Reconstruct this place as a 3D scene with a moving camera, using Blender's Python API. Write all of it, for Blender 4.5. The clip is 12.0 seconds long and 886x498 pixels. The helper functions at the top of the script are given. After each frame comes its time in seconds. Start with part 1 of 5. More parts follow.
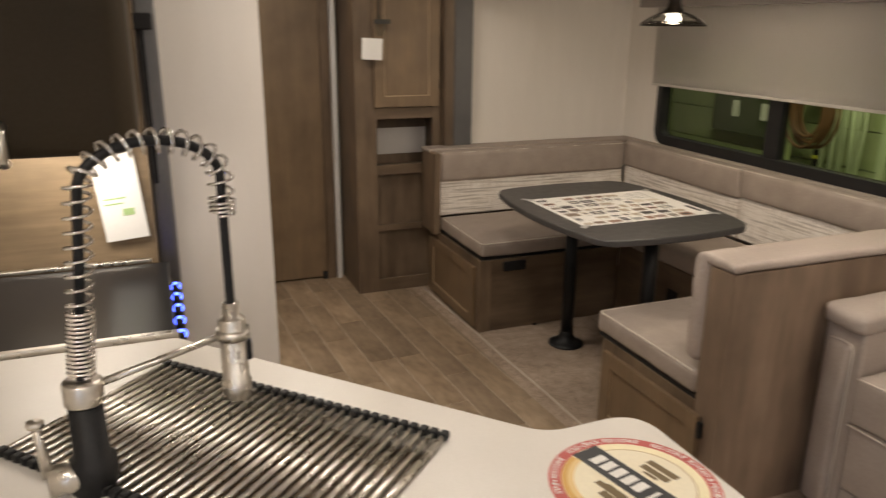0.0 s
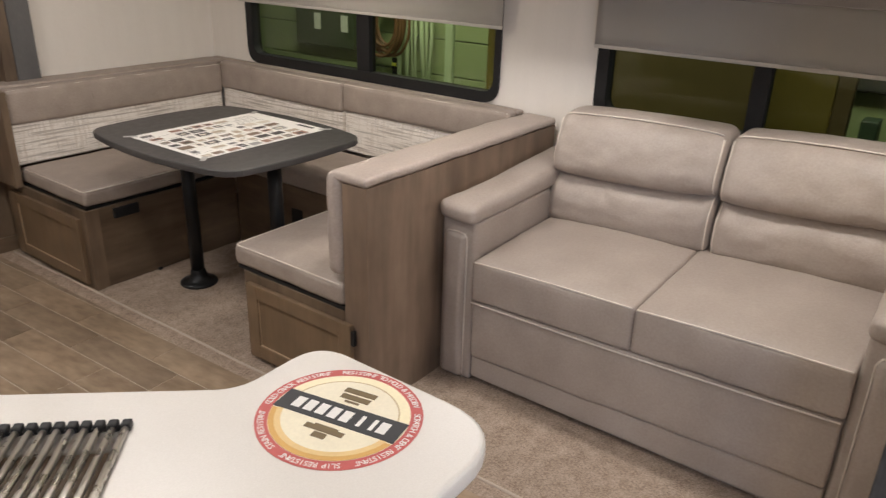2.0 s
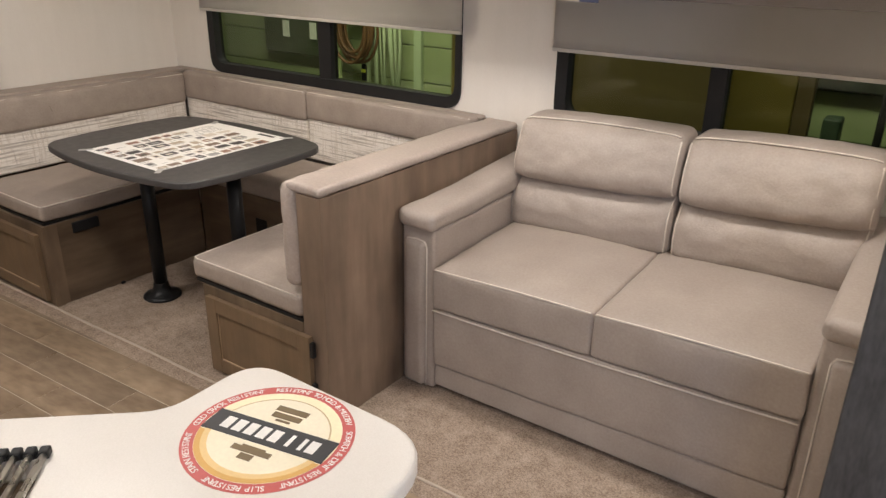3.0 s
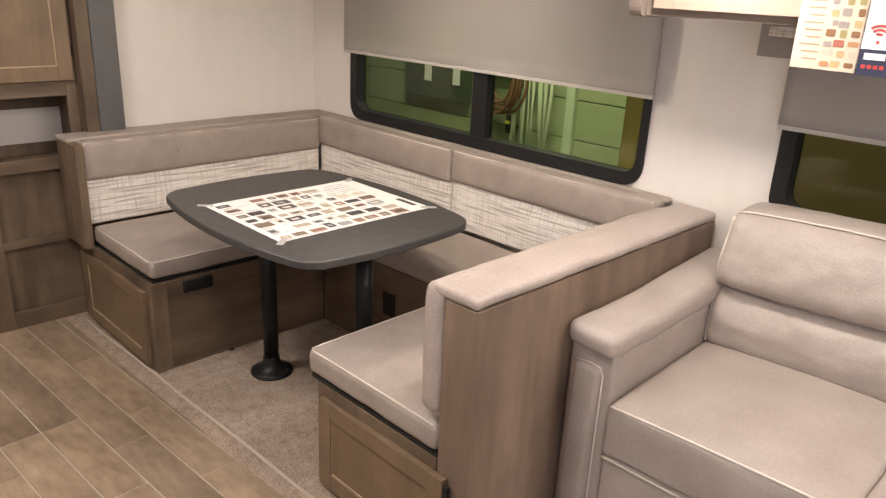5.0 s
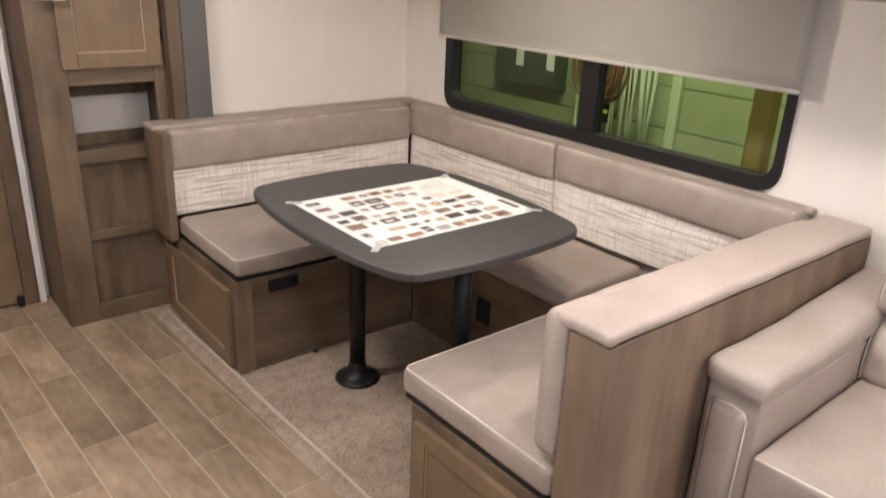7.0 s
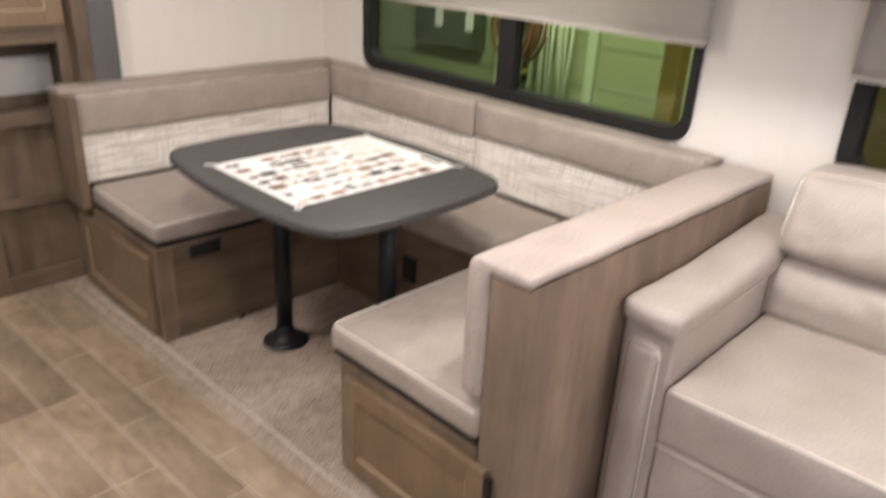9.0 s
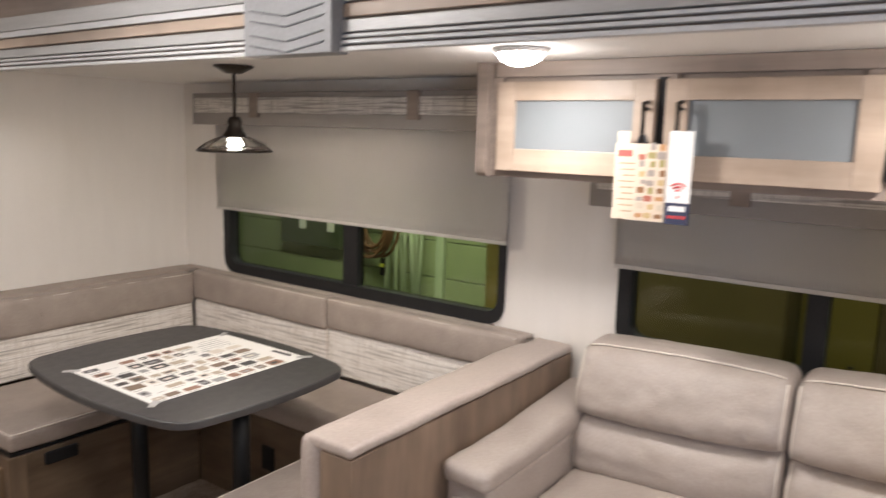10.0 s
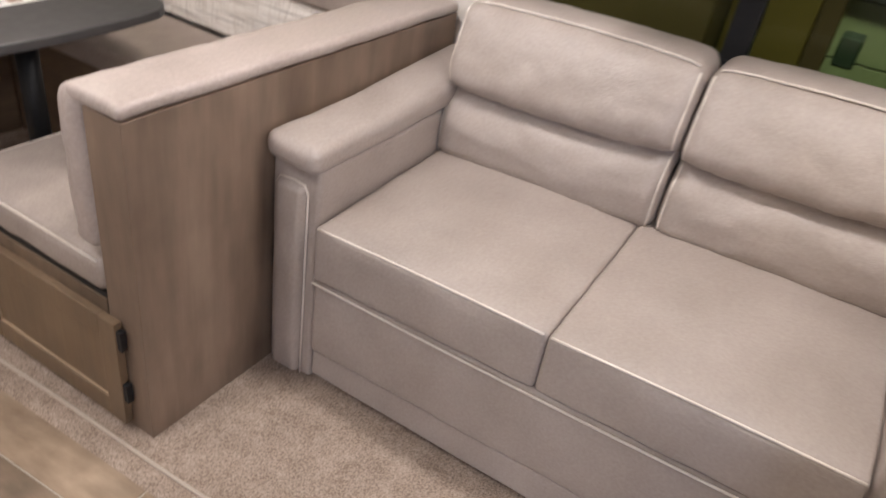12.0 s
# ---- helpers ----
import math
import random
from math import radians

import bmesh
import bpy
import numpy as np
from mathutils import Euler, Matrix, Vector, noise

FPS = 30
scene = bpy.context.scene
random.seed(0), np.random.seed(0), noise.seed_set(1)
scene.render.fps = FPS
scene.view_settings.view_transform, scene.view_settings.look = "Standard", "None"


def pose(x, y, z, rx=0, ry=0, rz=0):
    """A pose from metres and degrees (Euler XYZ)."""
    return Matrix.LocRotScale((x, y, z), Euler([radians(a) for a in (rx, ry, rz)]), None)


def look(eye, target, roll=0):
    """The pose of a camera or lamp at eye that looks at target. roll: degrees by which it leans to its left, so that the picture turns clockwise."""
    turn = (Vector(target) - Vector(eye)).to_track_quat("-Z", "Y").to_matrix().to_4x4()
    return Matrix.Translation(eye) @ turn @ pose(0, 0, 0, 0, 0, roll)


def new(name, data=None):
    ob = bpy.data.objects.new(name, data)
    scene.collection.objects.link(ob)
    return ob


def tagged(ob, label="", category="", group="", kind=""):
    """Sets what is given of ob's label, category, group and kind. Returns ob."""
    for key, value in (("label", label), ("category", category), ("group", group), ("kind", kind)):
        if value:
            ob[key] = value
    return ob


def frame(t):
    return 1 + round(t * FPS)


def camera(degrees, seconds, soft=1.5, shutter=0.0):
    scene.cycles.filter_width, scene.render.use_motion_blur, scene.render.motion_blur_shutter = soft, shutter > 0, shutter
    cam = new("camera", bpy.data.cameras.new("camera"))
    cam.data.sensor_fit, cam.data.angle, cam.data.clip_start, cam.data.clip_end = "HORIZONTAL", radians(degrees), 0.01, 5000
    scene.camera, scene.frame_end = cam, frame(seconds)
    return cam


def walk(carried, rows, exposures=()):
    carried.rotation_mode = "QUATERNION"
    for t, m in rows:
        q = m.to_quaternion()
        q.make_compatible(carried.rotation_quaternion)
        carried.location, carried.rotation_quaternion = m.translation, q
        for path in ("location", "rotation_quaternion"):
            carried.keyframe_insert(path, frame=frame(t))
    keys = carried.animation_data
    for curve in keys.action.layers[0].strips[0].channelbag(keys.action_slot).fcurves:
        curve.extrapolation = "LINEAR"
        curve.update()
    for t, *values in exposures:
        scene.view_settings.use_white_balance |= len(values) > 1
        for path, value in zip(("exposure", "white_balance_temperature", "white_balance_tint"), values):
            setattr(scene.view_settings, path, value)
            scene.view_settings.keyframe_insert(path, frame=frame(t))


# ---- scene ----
cam = camera(61.9, 12.0, soft=1.3, shutter=0.4)
PATH = [
    (0, (1.103, 1.128, 1.511), (1.802, 2.908, 0.925), 0.5),
    (0.5, (1.119, 1.058, 1.542), (2.103, 2.694, 0.947), 0.7),
    (1, (1.084, 1.13, 1.541), (2.309, 2.576, 0.903), 0.4),
    (1.5, (1.054, 1.211, 1.539), (2.406, 2.474, 0.784), 0.2),
    (2, (1.053, 1.233, 1.531), (2.534, 2.331, 0.755), 1.7),
    (2.5, (1.089, 1.199, 1.536), (2.612, 2.238, 0.76), 1.6),
    (2.7, (1.102, 1.178, 1.534), (2.625, 2.213, 0.759), 1.2),
    (4.3, (1.327, 1.412, 1.535), (2.691, 2.716, 0.872), 1.9),
    (4.5, (1.365, 1.533, 1.542), (2.73, 2.836, 0.879), 2.4),
    (5, (1.468, 1.68, 1.524), (2.811, 2.998, 0.847), 2.8),
    (5.5, (1.573, 1.714, 1.542), (2.843, 3.114, 0.888), 2.6),
    (6, (1.613, 1.761, 1.535), (2.845, 3.194, 0.879), 2.2),
    (6.5, (1.569, 1.853, 1.54), (2.786, 3.301, 0.888), 2.2),
    (7, (1.56, 1.93, 1.514), (2.748, 3.364, 0.784), 2.5),
    (7.2, (1.564, 1.959, 1.482), (2.734, 3.369, 0.68), 2.3),
    (8.8, (1.562, 1.928, 1.482), (2.771, 3.216, 0.542), 2.3),
    (9, (1.546, 1.899, 1.49), (2.861, 3.175, 0.687), 2.9),
    (9.5, (1.476, 1.778, 1.565), (2.97, 3.02, 1.089), 2.5),
    (10, (1.406, 1.572, 1.594), (3.012, 2.724, 1.283), 1.6),
    (10.5, (1.359, 1.448, 1.603), (3.135, 2.318, 1.301), 1.4),
    (11, (1.4, 1.401, 1.568), (3.216, 2.137, 1.166), 1.3),
    (11.5, (1.611, 1.521, 1.495), (3.311, 2.207, 0.695), 4.6),
    (12, (1.861, 1.641, 1.437), (3.354, 2.39, 0.337), 9.8),
]
EXPOSURE = [(0, -0.46, 7000, 10), (0.5, -0.43, 6850, 10), (1, -0.15, 6500, 10), (1.5, -0.05, 6350, 10), (2.2, -0.19, 6150, 10), (2.7, -0.12, 6250, 10), (4.5, 0.30, 6450, 13), (7, 0.40, 6200, 14), (9, 0.52, 6000, 11), (10, 0.12, 6050, 11), (10.5, 0.22, 5950, 11), (11, 0.14, 6000, 12), (11.5, 0.08, 6050, 13), (12, 0.14, 5950, 13)]
walk(cam, [(t, look(eye, target, roll)) for t, eye, target, roll in PATH], EXPOSURE)

# ---- world and lights ----
world = bpy.data.worlds.new("hall")
scene.world = world
world.use_nodes = True
world.node_tree.nodes["Background"].inputs[0].default_value = (0.55, 0.6, 0.55, 1)
world.node_tree.nodes["Background"].inputs[1].default_value = 0.03


def lamp(name, kind, m, watts, color, size=0.1, size_y=0.0, spread=180):
    data = bpy.data.lights.new(name, kind)
    data.energy, data.color = watts, color
    if kind == "AREA":
        data.shape, data.size, data.size_y = "RECTANGLE", size, size_y or size
        data.spread = radians(spread)
    else:
        data.shadow_soft_size = size
    ob = new(name, data)
    ob.matrix_world = m
    return ob


WARM = (1.0, 0.86, 0.68)
NEUTRAL = (1.0, 0.93, 0.86)
# dome lamps on the slide-out ceiling
for lx, ly in ((3.078, 2.545), (3.088, 1.515)):
    lamp("dome_light", "AREA", pose(lx, ly, 1.745), 5.4, NEUTRAL, 0.1)
    lamp("dome_light_side", "POINT", pose(lx, ly, 1.752), 1.8, NEUTRAL, 0.045)
# bulb of the pendant over the table
lamp("pendant_bulb", "POINT", pose(3.153, 3.765, 1.485), 12.0, WARM, 0.03)
# flat ceiling lamps of the main room
for lx, ly, lw in ((1.9, 2.95, 11), (1.5, 0.35, 12), (1.65, 4.3, 11), (0.6, 1.2, 8)):
    lamp("room_light", "AREA", pose(lx, ly, 2.055), lw, NEUTRAL, 0.22)
# daylight through the open entry door
lamp("door_daylight", "AREA", pose(0.13, -0.05, 1.0, 0, -90, 0), 20, (0.5, 0.68, 1.0), 1.8, 0.62)
# hall lighting outside the windows
lamp("hall_light", "AREA", look((4.1, 3.2, 3.0), (5.7, 3.2, 0.9)), 85, (1.0, 1.0, 0.86), 4.0, 0.5, 130)
# cooking lamp under the microwave
lamp("hood_light", "AREA", pose(0.85, 3.2, 1.22), 4, NEUTRAL, 0.3, 0.12)


# ---- materials ----
def mat(name, c1, c2=None, rough=0.5, metal=0.0, scale=8.0, fine=120.0, bump=0.1, stretch=(1, 1, 1), rough2=None, mix=0.5, spec=0.5, coat=0.0, ramp_at=(0.33, 0.67)):
    """Two colours blended by coarse and fine noise, with matching fine relief."""
    m = bpy.data.materials.new(name)
    m.use_nodes = True
    nt = m.node_tree
    b = nt.nodes["Principled BSDF"]
    b.inputs["Roughness"].default_value, b.inputs["Metallic"].default_value = rough, metal
    b.inputs["Specular IOR Level"].default_value = spec
    b.inputs["Coat Weight"].default_value = coat
    tc = nt.nodes.new("ShaderNodeTexCoord")
    mp = nt.nodes.new("ShaderNodeMapping")
    mp.inputs["Scale"].default_value = stretch
    nt.links.new(tc.outputs["Object"], mp.inputs[0])
    n1, n2 = nt.nodes.new("ShaderNodeTexNoise"), nt.nodes.new("ShaderNodeTexNoise")
    n1.inputs["Scale"].default_value, n1.inputs["Detail"].default_value = scale, 4
    n2.inputs["Scale"].default_value, n2.inputs["Detail"].default_value = fine, 3
    nt.links.new(mp.outputs[0], n1.inputs[0])
    nt.links.new(mp.outputs[0], n2.inputs[0])
    add = nt.nodes.new("ShaderNodeMix")
    add.inputs[0].default_value = mix
    nt.links.new(n1.outputs[0], add.inputs[2])
    nt.links.new(n2.outputs[0], add.inputs[3])
    ramp = nt.nodes.new("ShaderNodeValToRGB")
    ramp.color_ramp.elements[0].position, ramp.color_ramp.elements[1].position = ramp_at
    ramp.color_ramp.elements[0].color = (*c1, 1)
    ramp.color_ramp.elements[1].color = (*(c2 or c1), 1)
    nt.links.new(add.outputs[0], ramp.inputs[0])
    nt.links.new(ramp.outputs[0], b.inputs["Base Color"])
    if rough2 is not None:
        mr = nt.nodes.new("ShaderNodeMapRange")
        mr.inputs["From Min"].default_value, mr.inputs["From Max"].default_value = 0.35, 0.65
        mr.inputs["To Min"].default_value, mr.inputs["To Max"].default_value = rough, rough2
        nt.links.new(n1.outputs[0], mr.inputs[0])
        nt.links.new(mr.outputs[0], b.inputs["Roughness"])
    if bump:
        bp = nt.nodes.new("ShaderNodeBump")
        bp.inputs["Strength"].default_value, bp.inputs["Distance"].default_value = bump, 0.004
        nt.links.new(n2.outputs[0], bp.inputs["Height"])
        nt.links.new(bp.outputs[0], b.inputs["Normal"])
    return m


def wood(name, dark, light, stretch, rough=0.5, random_tone=0.0, streak=0.45):
    """Grain along the axis with the smallest stretch, broad tone bands and a few knots."""
    m = mat(name, dark, light, rough, scale=1.6, fine=7.0, bump=0.12, stretch=stretch, rough2=rough + 0.12, mix=streak)
    nt = m.node_tree
    b = nt.nodes["Principled BSDF"]
    ramp = [n for n in nt.nodes if n.type == "VALTORGB"][0]
    tc = [n for n in nt.nodes if n.type == "TEX_COORD"][0]
    big = nt.nodes.new("ShaderNodeTexNoise")
    big.inputs["Scale"].default_value, big.inputs["Detail"].default_value = 5.0, 5
    nt.links.new(tc.outputs["Object"], big.inputs[0])
    mr = nt.nodes.new("ShaderNodeMapRange")
    mr.inputs["From Min"].default_value, mr.inputs["From Max"].default_value = 0.3, 0.7
    mr.inputs["To Min"].default_value, mr.inputs["To Max"].default_value = 0.78, 1.15
    nt.links.new(big.outputs[0], mr.inputs[0])
    hsv = nt.nodes.new("ShaderNodeHueSaturation")
    nt.links.new(ramp.outputs[0], hsv.inputs["Color"])
    if random_tone:
        info = nt.nodes.new("ShaderNodeObjectInfo")
        r = nt.nodes.new("ShaderNodeMapRange")
        r.inputs["To Min"].default_value, r.inputs["To Max"].default_value = 1 - random_tone, 1 + random_tone
        nt.links.new(info.outputs["Random"], r.inputs[0])
        mul = nt.nodes.new("ShaderNodeMath")
        mul.operation = "MULTIPLY"
        nt.links.new(mr.outputs[0], mul.inputs[0])
        nt.links.new(r.outputs[0], mul.inputs[1])
        nt.links.new(mul.outputs[0], hsv.inputs["Value"])
        # shift the grain from piece to piece
        mp = [n for n in nt.nodes if n.type == "MAPPING"][0]
        off = nt.nodes.new("ShaderNodeMath")
        off.operation = "MULTIPLY"
        off.inputs[1].default_value = 37.0
        nt.links.new(info.outputs["Random"], off.inputs[0])
        nt.links.new(off.outputs[0], mp.inputs["Location"])
    else:
        nt.links.new(mr.outputs[0], hsv.inputs["Value"])
    nt.links.new(hsv.outputs[0], b.inputs["Base Color"])
    return m


def plaid(name, base, dark, tan):
    """Woven band: irregular threads along and across."""
    m = bpy.data.materials.new(name)
    m.use_nodes = True
    nt = m.node_tree
    b = nt.nodes["Principled BSDF"]
    b.inputs["Roughness"].default_value = 0.9
    tc, sep = nt.nodes.new("ShaderNodeTexCoord"), nt.nodes.new("ShaderNodeSeparateXYZ")
    nt.links.new(tc.outputs["Object"], sep.inputs[0])
    u = nt.nodes.new("ShaderNodeMath")
    nt.links.new(sep.outputs[0], u.inputs[0])
    nt.links.new(sep.outputs[1], u.inputs[1])

    def threads(su, sv):
        comb = nt.nodes.new("ShaderNodeCombineXYZ")
        for k, (out, s) in enumerate(((u.outputs[0], su), (sep.outputs[2], sv))):
            mul = nt.nodes.new("ShaderNodeMath")
            mul.operation = "MULTIPLY"
            mul.inputs[1].default_value = s
            nt.links.new(out, mul.inputs[0])
            nt.links.new(mul.outputs[0], comb.inputs[k])
        n = nt.nodes.new("ShaderNodeTexNoise")
        n.inputs["Scale"].default_value, n.inputs["Detail"].default_value = 1.0, 2
        nt.links.new(comb.outputs[0], n.inputs[0])
        return n.outputs[0]

    last = None
    for su, sv, col, lo, hi in ((3.5, 95, dark, 0.53, 0.62), (230, 8, dark, 0.61, 0.70), (120, 4, tan, 0.55, 0.64), (4, 150, tan, 0.53, 0.61)):
        r = nt.nodes.new("ShaderNodeMapRange")
        r.inputs["From Min"].default_value, r.inputs["From Max"].default_value = lo, hi
        r.inputs["To Max"].default_value = 0.62
        nt.links.new(threads(su, sv), r.inputs[0])
        mix = nt.nodes.new("ShaderNodeMix")
        mix.data_type = "RGBA"
        nt.links.new(r.outputs[0], mix.inputs[0])
        if last:
            nt.links.new(last, mix.inputs[6])
        else:
            mix.inputs[6].default_value = (*base, 1)
        mix.inputs[7].default_value = (*col, 1)
        last = mix.outputs[2]
    nt.links.new(last, b.inputs["Base Color"])
    bp = nt.nodes.new("ShaderNodeBump")
    bp.inputs["Strength"].default_value, bp.inputs["Distance"].default_value = 0.3, 0.002
    nt.links.new(threads(300, 300), bp.inputs["Height"])
    nt.links.new(bp.outputs[0], b.inputs["Normal"])
    return m


def glow(name, color, strength):
    m = bpy.data.materials.new(name)
    m.use_nodes = True
    b = m.node_tree.nodes["Principled BSDF"]
    b.inputs["Base Color"].default_value = (*color, 1)
    b.inputs["Emission Color"].default_value = (*color, 1)
    b.inputs["Emission Strength"].default_value = strength
    return m


def glass(name, color, rough=0.0):
    m = bpy.data.materials.new(name)
    m.use_nodes = True
    b = m.node_tree.nodes["Principled BSDF"]
    b.inputs["Base Color"].default_value = (*color, 1)
    b.inputs["Transmission Weight"].default_value = 1.0
    b.inputs["Roughness"].default_value = rough
    b.inputs["IOR"].default_value = 1.3
    return m


DARK_OAK, LIGHT_OAK = (0.082, 0.054, 0.033), (0.205, 0.142, 0.09)
W_UP = wood("weathered_oak_upright", DARK_OAK, LIGHT_OAK, (4.5, 4.5, 0.8), 0.5, streak=0.26)
W_X = wood("weathered_oak_along_x", DARK_OAK, LIGHT_OAK, (0.8, 4.5, 4.5), 0.5, streak=0.26)
W_Y = wood("weathered_oak_along_y", DARK_OAK, LIGHT_OAK, (4.5, 0.8, 4.5), 0.5, streak=0.26)
W_PANEL = wood("grey_oak_panel", (0.128, 0.085, 0.056), (0.282, 0.20, 0.138), (3.6, 3.6, 0.5), 0.5, streak=0.35)
W_DOOR = wood("tan_door_wood", (0.165, 0.11, 0.063), (0.222, 0.151, 0.089), (9, 9, 0.9), 0.42, streak=0.3)
W_MAPLE = wood("pale_maple", (0.335, 0.25, 0.185), (0.445, 0.345, 0.265), (0.9, 0.9, 9), 0.4, streak=0.3)
W_MAPLE_Y = wood("pale_maple_rail", (0.335, 0.25, 0.185), (0.445, 0.345, 0.265), (9, 0.9, 9), 0.4, streak=0.3)
W_FASCIA = wood("brown_fascia", (0.20, 0.155, 0.125), (0.32, 0.25, 0.205), (9, 0.6, 9), 0.45, streak=0.3)
PLANK = wood("plank_floor", (0.20, 0.138, 0.087), (0.41, 0.306, 0.208), (5.5, 1.8, 5.5), 0.42, random_tone=0.19, streak=0.42)
GROUT = mat("pale_joint", (0.56, 0.49, 0.40), (0.48, 0.41, 0.33), 0.7)
CARPET = mat("brown_carpet", (0.235, 0.175, 0.13), (0.475, 0.375, 0.295), 1.0, scale=20, fine=190, bump=0.9, ramp_at=(0.36, 0.64), mix=0.7, spec=0.1)
WALLPAPER = mat("linen_wallpaper", (0.725, 0.675, 0.615), (0.77, 0.72, 0.66), 0.75, scale=3, fine=60, bump=0.12, stretch=(6, 6, 1))
CEILING = mat("white_ceiling", (0.76, 0.73, 0.69), (0.80, 0.77, 0.73), 0.7, scale=3, fine=300, bump=0.08)
VINYL = mat("greige_leatherette", (0.355, 0.292, 0.25), (0.462, 0.388, 0.336), 0.42, scale=8, fine=110, bump=0.26, rough2=0.6, mix=0.45)
SOFA_VINYL = mat("sofa_leatherette", (0.322, 0.267, 0.226), (0.412, 0.35, 0.302), 0.42, scale=7, fine=130, bump=0.22, rough2=0.58, mix=0.4)
VINYL_SEAT = mat("taupe_leatherette", (0.295, 0.242, 0.206), (0.40, 0.335, 0.288), 0.52, scale=12, fine=150, bump=0.2, rough2=0.66, mix=0.4)
PIPING = mat("cream_piping", (0.62, 0.55, 0.47), (0.70, 0.63, 0.55), 0.6, scale=40)
PLAID = plaid("woven_plaid", (0.86, 0.81, 0.75), (0.24, 0.195, 0.16), (0.58, 0.51, 0.43))
PLAID_GREY = plaid("woven_plaid_grey", (0.62, 0.58, 0.53), (0.11, 0.1, 0.1), (0.28, 0.25, 0.22))
TABLE_TOP = mat("charcoal_laminate", (0.052, 0.049, 0.048), (0.068, 0.064, 0.062), 0.42, scale=30, fine=600, bump=0.05, rough2=0.5)
BLACK = mat("black_paint", (0.010, 0.010, 0.011), (0.016, 0.016, 0.016), 0.36, scale=12, bump=0.05, spec=0.25)
BLACK_PLASTIC = mat("black_plastic", (0.010, 0.010, 0.011), (0.016, 0.015, 0.015), 0.5, scale=20, bump=0.05, spec=0.3)
DARK_METAL = mat("dark_bronze", (0.035, 0.028, 0.022), (0.06, 0.048, 0.038), 0.38, 0.8, scale=30)
STEEL = mat("brushed_steel", (0.62, 0.58, 0.52), (0.70, 0.66, 0.6), 0.25, 1.0, scale=30, fine=200, bump=0.04, rough2=0.35)
CHROME = mat("chrome", (0.78, 0.76, 0.73), (0.84, 0.82, 0.8), 0.12, 1.0, scale=30, bump=0.0)
COUNTER = mat("white_solid_surface", (0.68, 0.64, 0.58), (0.76, 0.72, 0.665), 0.32, scale=5, fine=380, bump=0.03, rough2=0.4)
SHADE = mat("grey_shade_cloth", (0.615, 0.572, 0.525), (0.665, 0.62, 0.572), 0.85, scale=4, fine=700, bump=0.12)
VALANCE = mat("grey_valance", (0.25, 0.225, 0.205), (0.30, 0.27, 0.245), 0.7, scale=6, fine=300)
JAMB = mat("slate_grey_jamb", (0.085, 0.083, 0.083), (0.125, 0.12, 0.118), 0.5, scale=3, fine=40, bump=0.1, stretch=(5, 5, 0.8))
SILVER = mat("silver_trim", (0.37, 0.36, 0.345), (0.44, 0.43, 0.415), 0.46, 0.35, scale=5, fine=60, bump=0.04, stretch=(8, 0.6, 8))
WHITE_TRIM = mat("white_trim", (0.74, 0.72, 0.70), (0.79, 0.77, 0.75), 0.4)
PAPER = mat("white_paper", (0.80, 0.78, 0.74), (0.84, 0.82, 0.79), 0.55, scale=10, bump=0.03)
BLACK_GLASS = mat("black_glass", (0.010, 0.010, 0.011), (0.015, 0.015, 0.016), 0.28, scale=4, bump=0.0, spec=0.25)
BROWN_GLASS = mat("smoked_panel", (0.034, 0.025, 0.015), (0.042, 0.031, 0.019), 0.5, scale=4, bump=0.0, spec=0.15)
FROST = mat("frosted_glass", (0.175, 0.185, 0.19), (0.20, 0.21, 0.215), 0.55, scale=4, fine=300, bump=0.02)
TINT = glass("green_tinted_glass", (0.66, 0.72, 0.49))
CLEAR = glass("clear_glass", (0.97, 0.98, 0.97), 0.02)
LIT = glow("lit_diffuser", (1.0, 0.93, 0.84), 22.0)
BULB = glow("lit_bulb", (1.0, 0.9, 0.75), 10.0)
BLUE = glow("blue_knob_light", (0.06, 0.12, 1.0), 9.0)


def plain(name, c, rough=0.55):
    return mat(name, c, tuple(min(1, v * 1.12) for v in c), rough, scale=12, fine=160, bump=0.04)


# ---- mesh helpers ----
BASE = {}


def thing(name, x, y, z, label, category, group="", kind=""):
    e = new(name)
    e.location = (x, y, z)
    BASE[e] = Vector((x, y, z))
    return tagged(e, label, category, group, kind)


def link(name, bm, material, base, smooth):
    bmesh.ops.translate(bm, verts=bm.verts, vec=-base)
    bmesh.ops.recalc_face_normals(bm, faces=bm.faces)
    for f in bm.faces:
        f.smooth = smooth
    me = bpy.data.meshes.new(name)
    bm.to_mesh(me)
    bm.free()
    me.materials.append(material)
    ob = new(name, me)
    BASE[ob] = base
    return ob


def part(name, bm, material, parent, label="", smooth=False):
    ob = link(name, bm, material, BASE[parent], smooth)
    ob.parent = parent
    return tagged(ob, label)


def solo(name, bm, material, label="", category="", group="", kind="", smooth=False, base=(0, 0, 0)):
    ob = link(name, bm, material, Vector(base), smooth)
    ob.location = base
    return tagged(ob, label, category, group, kind)


def struct(name, bm, material, label="", smooth=False):
    return solo(name, bm, material, label, "structure", "", "structure", smooth)


